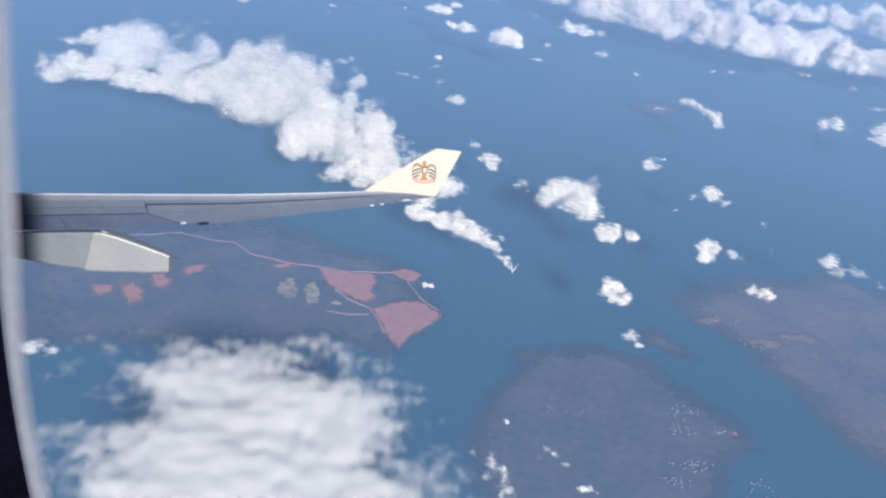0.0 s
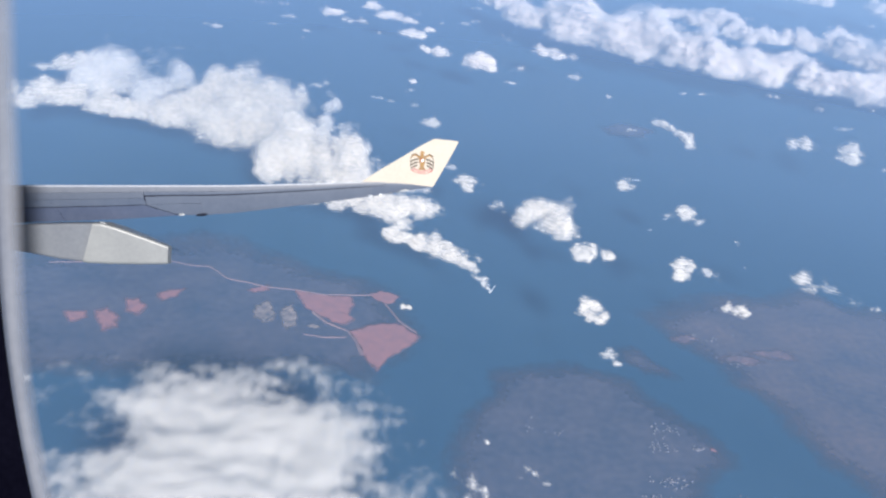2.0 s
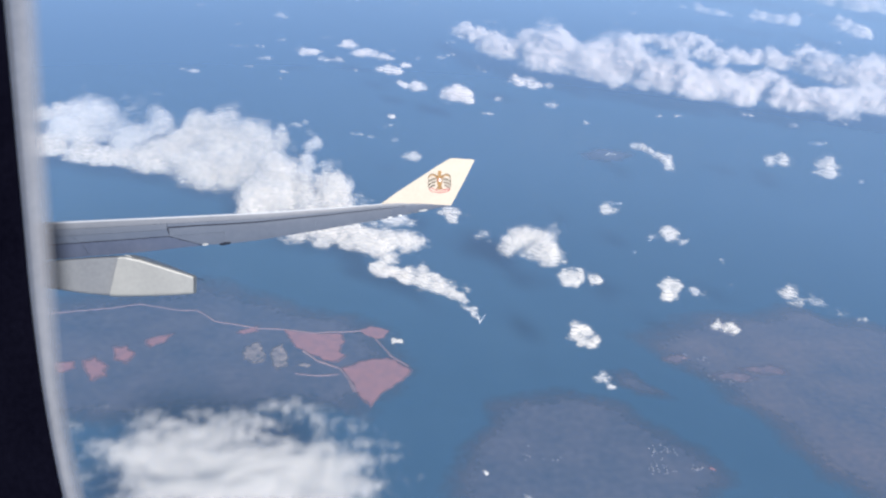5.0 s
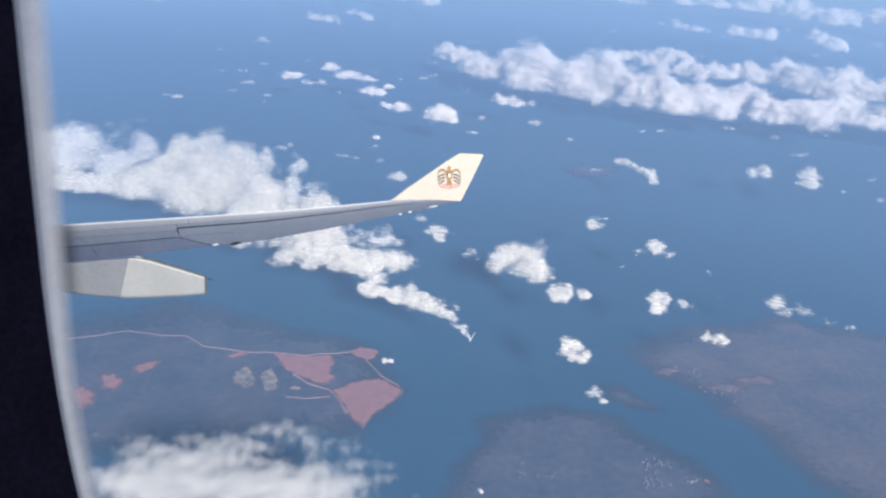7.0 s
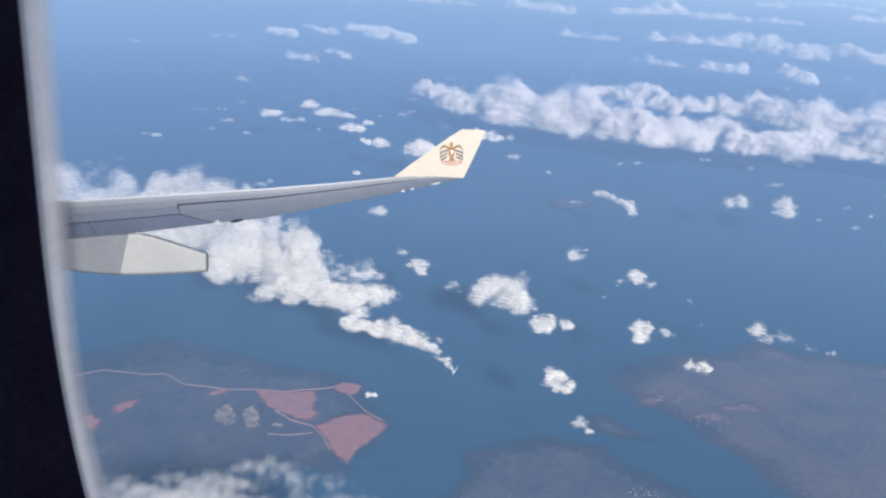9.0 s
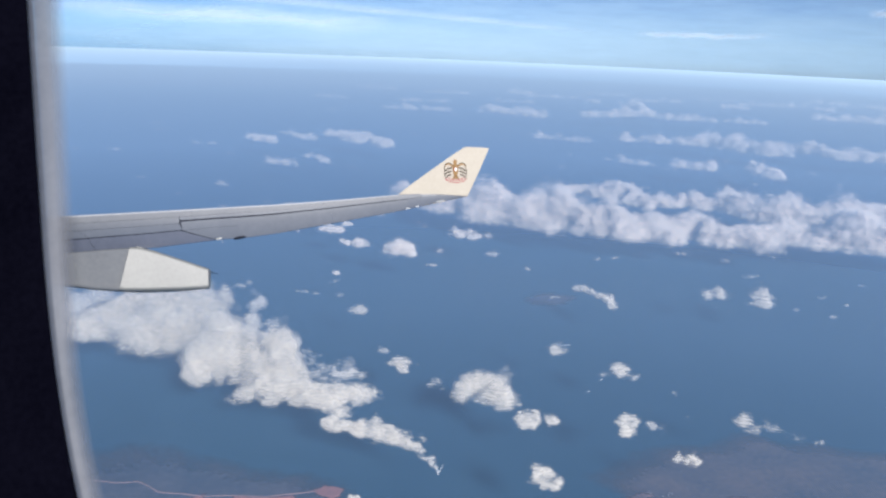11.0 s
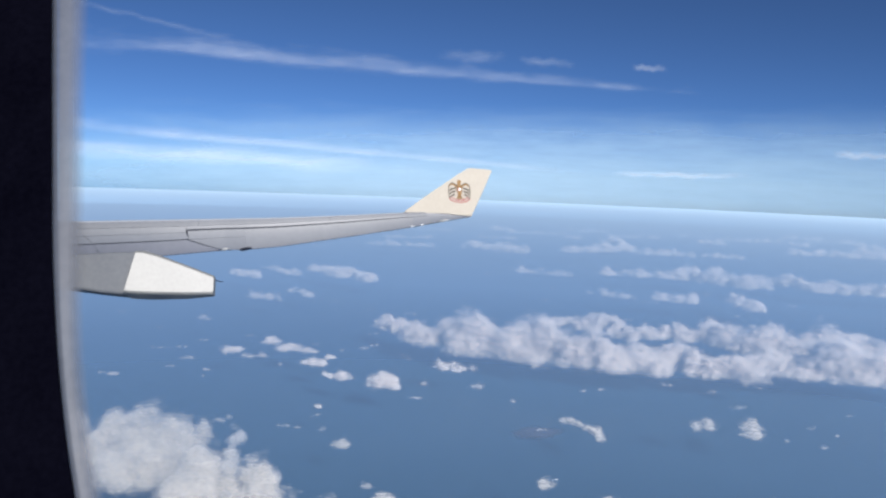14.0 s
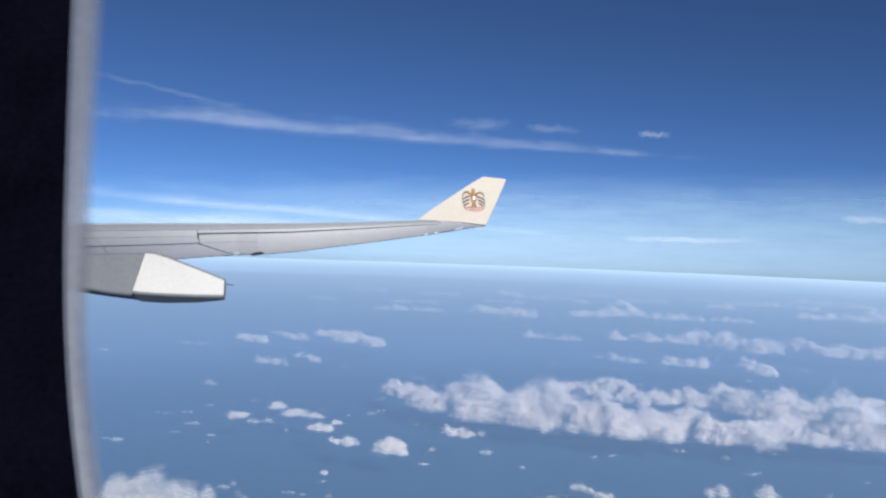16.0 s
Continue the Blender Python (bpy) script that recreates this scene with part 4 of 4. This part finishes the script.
part("lower_skin", bm, SKIN, wing)
for name, x0, x1, v0, v1, cut0, cut1, mat in (
    ("flap", ROOT, -12.60, 0.0, 0.385, 0.0, 0.25, FLAP),
    ("flap", -12.585, -9.60, 0.0, 0.385, 0.25, 1.15, FLAP),
    ("skin_panel", ROOT, -12.9, 0.41, 0.60, 0.0, 0.3, SKIN),
    ("skin_panel", ROOT, -9.62, 0.607, 0.785, 0.0, 0.0, PANEL),
    ("skin_panel", -12.885, -9.62, 0.41, 0.60, 0.3, 0.08, SKIN),
    ("skin_panel", -9.57, -7.60, 0.395, 0.645, 0.04, 0.0, PANEL),
    ("skin_panel", -9.53, -7.60, 0.0, 0.389, 1.15, 0.0, PANEL),
    ("skin_panel", -9.60, -0.95, 0.69, 0.785, 0.0, 0.0, SKIN),
    ("aileron", -7.598, -4.302, 0.0, 0.645, 0.0, 0.0, PANEL),
    ("aileron", -4.30, -1.433, 0.0, 0.645, 0.0, 0.0, PANEL),
    ("tip_panel", -1.43, TIP - 0.02, 0.0, 0.66, 0.0, 0.0, SKIN),
    ("slat", ROOT, -9.2, 0.792, 1.0, 0.0, 0.0, SLAT),
    ("slat", -9.19, -4.6, 0.792, 1.0, 0.0, 0.0, SLAT),
    ("slat", -4.59, -0.95, 0.792, 1.0, 0.0, 0.0, SLAT),
    ("tip_panel", -0.94, TIP - 0.02, 0.665, 1.0, 0.0, 0.0, SKIN),
):
    part(name, wing_patch(x0, x1, v0, v1, 0.012, cut0=cut0, cut1=cut1), mat, wing)
# light strip painted as the glint along the leading edge's nose, and the sealing strip ahead of the aileron
for name, x0, x1, v0, v1, lift, mat in (("nose_strip", ROOT, -1.8, 0.955, 0.995, 0.016, NOSE), ("seal_strip", -9.55, -0.95, 0.650, 0.685, 0.006, SEAL), ("seal_strip", ROOT, -9.6, 0.386, 0.408, 0.006, SEAL)):
    part(name, wing_patch(x0, x1, v0, v1, lift, nx=40, nv=2), mat, wing)


def lump(name, x, v, size, mat, lift=0.03):
    """A small rounded fitting on the wing's skin."""
    bm = bmesh.new()
    bmesh.ops.create_uvsphere(bm, u_segments=12, v_segments=8, radius=1, matrix=Matrix.Translation(on_wing(x, v, lift)) @ pose(0, 0, 0, 0, 0, 8) @ Matrix.Diagonal((*size, 1)))
    part(name, bm, mat, wing)


# hinge covers, the dark notch where the aileron begins, and discharge wicks at the trailing edge
lump("hinge_cover", -8.33, 0.015, (0.13, 0.045, 0.06), BRIGHT)
lump("hinge_cover", -7.62, 0.01, (0.24, 0.055, 0.06), SEAL)
lump("hinge_cover", -9.62, 0.41, (0.11, 0.016, 0.03), SLAT, 0.0)
# plain white mark near the tip, no lamp
lump("tip_white_mark", -0.22, 0.06, (0.20, 0.045, 0.05), BRIGHT)
for x in (-1.48, -1.11, -0.74, -0.47):
    lump("static_wick", x, 0.02, (0.08, 0.020, 0.04), HULL if x < -1 else FAIR)

# winglet
bm = bmesh.new()
outline = ((-1.84, 1.99), (-1.2, 2.44), (-0.47, 2.92), (0.42, 3.50), (0.80, 3.73), (0.90, 3.765), (1.70, 3.73), (1.80, 3.70), (1.38, 2.86), (0.90, 1.97), (0.86, 1.93), (0.5, 1.955), (-0.1, 2.0), (-0.59, 2.01), (-1.2, 1.99))
front, rear = [], []
for x, y in outline:
    d = 32.50 + 0.205 * x - 0.30 * (y - 2.0)
    front.append(bm.verts.new((x, y, -d + 0.07)))
    rear.append(bm.verts.new((x, y, -d - 0.07)))
bm.faces.new(front)
bm.faces.new(rear[::-1])
for k in range(len(outline)):
    q = (k + 1) % len(outline)
    bm.faces.new((front[k], rear[k], rear[q], front[q]))
bmesh.ops.bevel(bm, geom=[e for e in bm.edges if e.is_manifold and len(e.link_faces[0].verts) != len(e.link_faces[1].verts)], offset=0.03, segments=2, affect="EDGES")
winglet = part("winglet", bm, CREAM, wing, "cream winglet carrying a gold and red crest", smooth=False)


def crest_piece(name, points, mat, lift, side=1):
    """A flat painted piece of the crest on the winglet."""
    bm = bmesh.new()
    ring = []
    for px, py in points:
        x, y = 0.44 + 0.94 * side * px, 2.86 + 1.08 * py
        ring.append(bm.verts.new((x, y, -(32.50 + 0.205 * x - 0.30 * (y - 2.0)) + 0.078 + lift)))
    deep = [bm.verts.new(v.co - Vector((0, 0, 0.006))) for v in ring]
    bm.faces.new(ring if side > 0 else ring[::-1])
    for k in range(len(ring)):
        q = (k + 1) % len(ring)
        bm.faces.new((ring[k], ring[q], deep[q], deep[k]))
    return part(name, bm, mat, winglet, smooth=False)


def arc(r0, r1, a0, a1, squash=1.0, at=(0.0, 0.0), n=14):
    """A bent band between two radii."""
    outer = [(at[0] + r1 * math.cos(radians(a0 + (a1 - a0) * k / n)), at[1] + squash * r1 * math.sin(radians(a0 + (a1 - a0) * k / n))) for k in range(n + 1)]
    inner = [(at[0] + r0 * math.cos(radians(a0 + (a1 - a0) * k / n)), at[1] + squash * r0 * math.sin(radians(a0 + (a1 - a0) * k / n))) for k in range(n, -1, -1)]
    return outer + inner


for side in (1, -1):
    crest_piece("crest_shoulder", [(0.07, 0.16), (0.16, 0.23), (0.27, 0.27), (0.375, 0.24), (0.43, 0.16), (0.44, 0.10), (0.40, 0.17), (0.30, 0.22), (0.19, 0.18), (0.10, 0.08)], GOLD, 0.0, side)
    for k in range(3):
        drop = 0.115 * k
        crest_piece("crest_feather", [(0.15 + 0.02 * k, 0.13 - drop), (0.30, 0.11 - drop), (0.47 - 0.015 * k, 0.02 - drop), (0.47 - 0.015 * k, -0.035 - drop), (0.30, 0.055 - drop), (0.15 + 0.02 * k, 0.075 - drop)], BROWN, 0.002, side)
    crest_piece("crest_outline", [(0.07, 0.18), (0.16, 0.25), (0.27, 0.295), (0.39, 0.265), (0.46, 0.17), (0.47, -0.20), (0.445, -0.20), (0.435, 0.16), (0.375, 0.24), (0.27, 0.27), (0.17, 0.225), (0.085, 0.16)], BROWN, 0.003, side)
    crest_piece("crest_neck_line", [(0.07, 0.16), (0.10, 0.08), (0.12, -0.05), (0.10, -0.05), (0.085, 0.08), (0.055, 0.15)], BROWN, 0.004, side)
crest_piece("crest_head", [(-0.07, 0.22), (-0.08, 0.33), (-0.02, 0.40), (0.05, 0.38), (0.10, 0.33), (0.06, 0.30), (0.07, 0.22)], GOLD, 0.001)
crest_piece("crest_body", [(-0.10, 0.22), (0.10, 0.22), (0.12, 0.02), (0.07, -0.16), (-0.07, -0.16), (-0.12, 0.02)], GOLD, 0.002)
crest_piece("crest_shield", [(-0.055, 0.11), (0.055, 0.11), (0.055, 0.03), (0.0, -0.01), (-0.055, 0.03)], HULL, 0.006)
crest_piece("crest_shield_edge", [(-0.055, 0.11), (-0.02, 0.11), (-0.02, 0.01), (-0.055, 0.03)], CRIMSON, 0.009)
crest_piece("crest_tail", [(-0.06, -0.14), (0.06, -0.14), (0.15, -0.27), (-0.15, -0.27)], GOLD, 0.004)
for k in (-1, 1):
    crest_piece("crest_tail_stripe", [(0.03 * k - 0.01, -0.15), (0.03 * k + 0.01, -0.15), (0.08 * k + 0.014, -0.27), (0.08 * k - 0.014, -0.27)], BROWN, 0.007)
crest_piece("crest_ribbon", arc(0.42, 0.47, 195, 345, 0.42, (0.0, -0.21)), CRIMSON, 0.005)
crest_piece("crest_ribbon", arc(0.33, 0.37, 190, 350, 0.30, (0.0, -0.19)), CRIMSON, 0.005)
for k in range(-4, 5):
    dip = 0.010 * k * k * 0.45
    crest_piece("crest_ribbon_bar", [(0.07 * k - 0.022, -0.325 + dip), (0.07 * k + 0.022, -0.325 + dip), (0.07 * k + 0.022, -0.352 + dip), (0.07 * k - 0.022, -0.352 + dip)], CRIMSON, 0.007)

# canoe fairing below the trailing edge
fairing = tagged(new("flap_track_fairing"), "off-white canoe-shaped flap track fairing under the wing", "fairing")
fairing.matrix_world = VIEW_POSE @ pose(0, 0.143, 0, 0, 0, 2.17)


def shell(name, stations, mat, slope, lean, label=""):
    """A boxy canoe hull: stations of (span at the top, span at the bottom, top, bottom, half width at the top, at the bottom)."""
    bm = bmesh.new()
    loops = []
    for xt, xb, top, low, wt, wb in stations:
        r = min(0.09, 0.2 * (top - low))
        ring = []
        for near, upper, start in ((True, True, 90), (True, False, 0), (False, False, -90), (False, True, -180)):
            w = 2 * (wt if upper else wb)
            for turn in range(4):
                a = radians(start - 30 * turn)
                q = (-r if near else r - w) + r * math.cos(a)
                h = (top - r if upper else low + r) + r * math.sin(a)
                x = xb + (xt - xb) * (h - low) / (top - low)
                ring.append(bm.verts.new((x, h, -(29.76 + slope * (x + 9.7) + lean * (h + 0.6)) + q)))
        loops.append(ring)
    n = len(loops[0])
    for a, b in zip(loops, loops[1:]):
        for k in range(n):
            q = (k + 1) % n
            bm.faces.new((a[k], a[q], b[q], b[k]))
    bm.faces.new(loops[0])
    bm.faces.new(loops[-1][::-1])
    return part(name, bm, mat, fairing, label, smooth=False)


# front painted darker as shaded, tail cone left lighter as sunlit
shell("front_shell", ((-17.0, -17.0, -0.42, -0.62, 0.2, 0.1), (-15.0, -15.0, -0.22, -0.86, 0.34, 0.16), (-13.3, -13.4, -0.05, -1.08, 0.42, 0.3), (-11.9, -12.2, 0.05, -1.28, 0.45, 0.24), (-11.02, -11.40, 0.09, -1.36, 0.45, 0.26)), FAIR_SHADED, 0.205, LEAN, "fixed front of the fairing, painted grey for the shade on it")
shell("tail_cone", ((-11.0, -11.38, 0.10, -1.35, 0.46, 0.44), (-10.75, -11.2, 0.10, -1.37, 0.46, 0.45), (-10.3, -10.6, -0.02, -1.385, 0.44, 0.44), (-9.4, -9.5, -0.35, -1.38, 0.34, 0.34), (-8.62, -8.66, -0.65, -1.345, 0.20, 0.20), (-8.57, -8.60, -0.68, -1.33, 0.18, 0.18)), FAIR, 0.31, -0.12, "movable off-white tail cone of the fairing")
bm = bmesh.new()
bmesh.ops.create_cone(bm, cap_ends=True, segments=8, radius1=0.018, radius2=0.008, depth=0.34, matrix=pose(-8.46, -0.80, -30.45, 0, 90, -12))
part("static_wick", bm, SEAL, fairing)
bm = bmesh.new()
bmesh.ops.create_uvsphere(bm, u_segments=12, v_segments=8, radius=1, matrix=Matrix.Translation((-10.75, 0.10, -29.55)) @ pose(0, 0, 0, 0, 0, -14) @ Matrix.Diagonal((0.14, 0.03, 0.06, 1)))
part("hinge_cover", bm, BRIGHT, fairing)

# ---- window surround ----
# enlarged many times and set far off to fit the camera's view
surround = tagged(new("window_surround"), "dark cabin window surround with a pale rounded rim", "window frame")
surround.matrix_world = VIEW_POSE
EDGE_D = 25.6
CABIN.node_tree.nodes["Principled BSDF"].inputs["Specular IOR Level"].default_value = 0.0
# sideways place, by height, of the rim's outer edge and of the dark liner's edge, fitted to the camera's view
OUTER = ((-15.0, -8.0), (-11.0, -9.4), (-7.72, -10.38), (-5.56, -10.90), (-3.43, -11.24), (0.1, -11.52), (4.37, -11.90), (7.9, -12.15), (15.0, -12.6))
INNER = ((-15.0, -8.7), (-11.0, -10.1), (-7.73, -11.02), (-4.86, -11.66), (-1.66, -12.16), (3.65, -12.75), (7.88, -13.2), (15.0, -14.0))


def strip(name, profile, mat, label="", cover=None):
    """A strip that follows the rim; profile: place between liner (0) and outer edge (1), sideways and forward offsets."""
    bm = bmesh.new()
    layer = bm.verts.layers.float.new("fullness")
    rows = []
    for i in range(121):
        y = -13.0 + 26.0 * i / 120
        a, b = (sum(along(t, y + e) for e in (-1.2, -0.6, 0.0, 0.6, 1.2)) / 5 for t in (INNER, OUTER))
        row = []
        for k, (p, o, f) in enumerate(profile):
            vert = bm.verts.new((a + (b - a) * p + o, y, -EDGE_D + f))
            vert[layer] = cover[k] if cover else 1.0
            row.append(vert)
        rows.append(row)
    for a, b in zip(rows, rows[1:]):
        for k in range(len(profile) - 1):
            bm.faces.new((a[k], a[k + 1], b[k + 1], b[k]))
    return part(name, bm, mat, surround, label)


# alpha fades the rim's edges to imitate blur out of focus
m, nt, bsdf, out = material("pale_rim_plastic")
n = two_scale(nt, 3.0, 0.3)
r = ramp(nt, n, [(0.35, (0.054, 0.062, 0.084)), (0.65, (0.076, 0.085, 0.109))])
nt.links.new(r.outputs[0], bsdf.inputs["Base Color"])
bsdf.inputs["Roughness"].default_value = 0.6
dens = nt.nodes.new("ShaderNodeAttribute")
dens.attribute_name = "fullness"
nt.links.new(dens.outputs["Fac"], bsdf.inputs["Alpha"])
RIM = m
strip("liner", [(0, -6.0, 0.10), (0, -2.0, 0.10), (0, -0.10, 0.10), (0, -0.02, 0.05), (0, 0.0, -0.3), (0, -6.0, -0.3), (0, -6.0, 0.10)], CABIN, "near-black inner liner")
strip("rim", [(-0.02, 0, -0.1), (0.0, 0, 0.14), (0.12, 0, 0.20), (0.32, 0, 0.18), (0.55, 0, 0.12), (0.78, 0, 0.02), (0.92, 0, -0.05), (1.08, 0, -0.1)], RIM, "pale rounded rim, faded at the edges like blur", [0, 0.35, 0.75, 0.95, 0.92, 0.65, 0.3, 0.0])
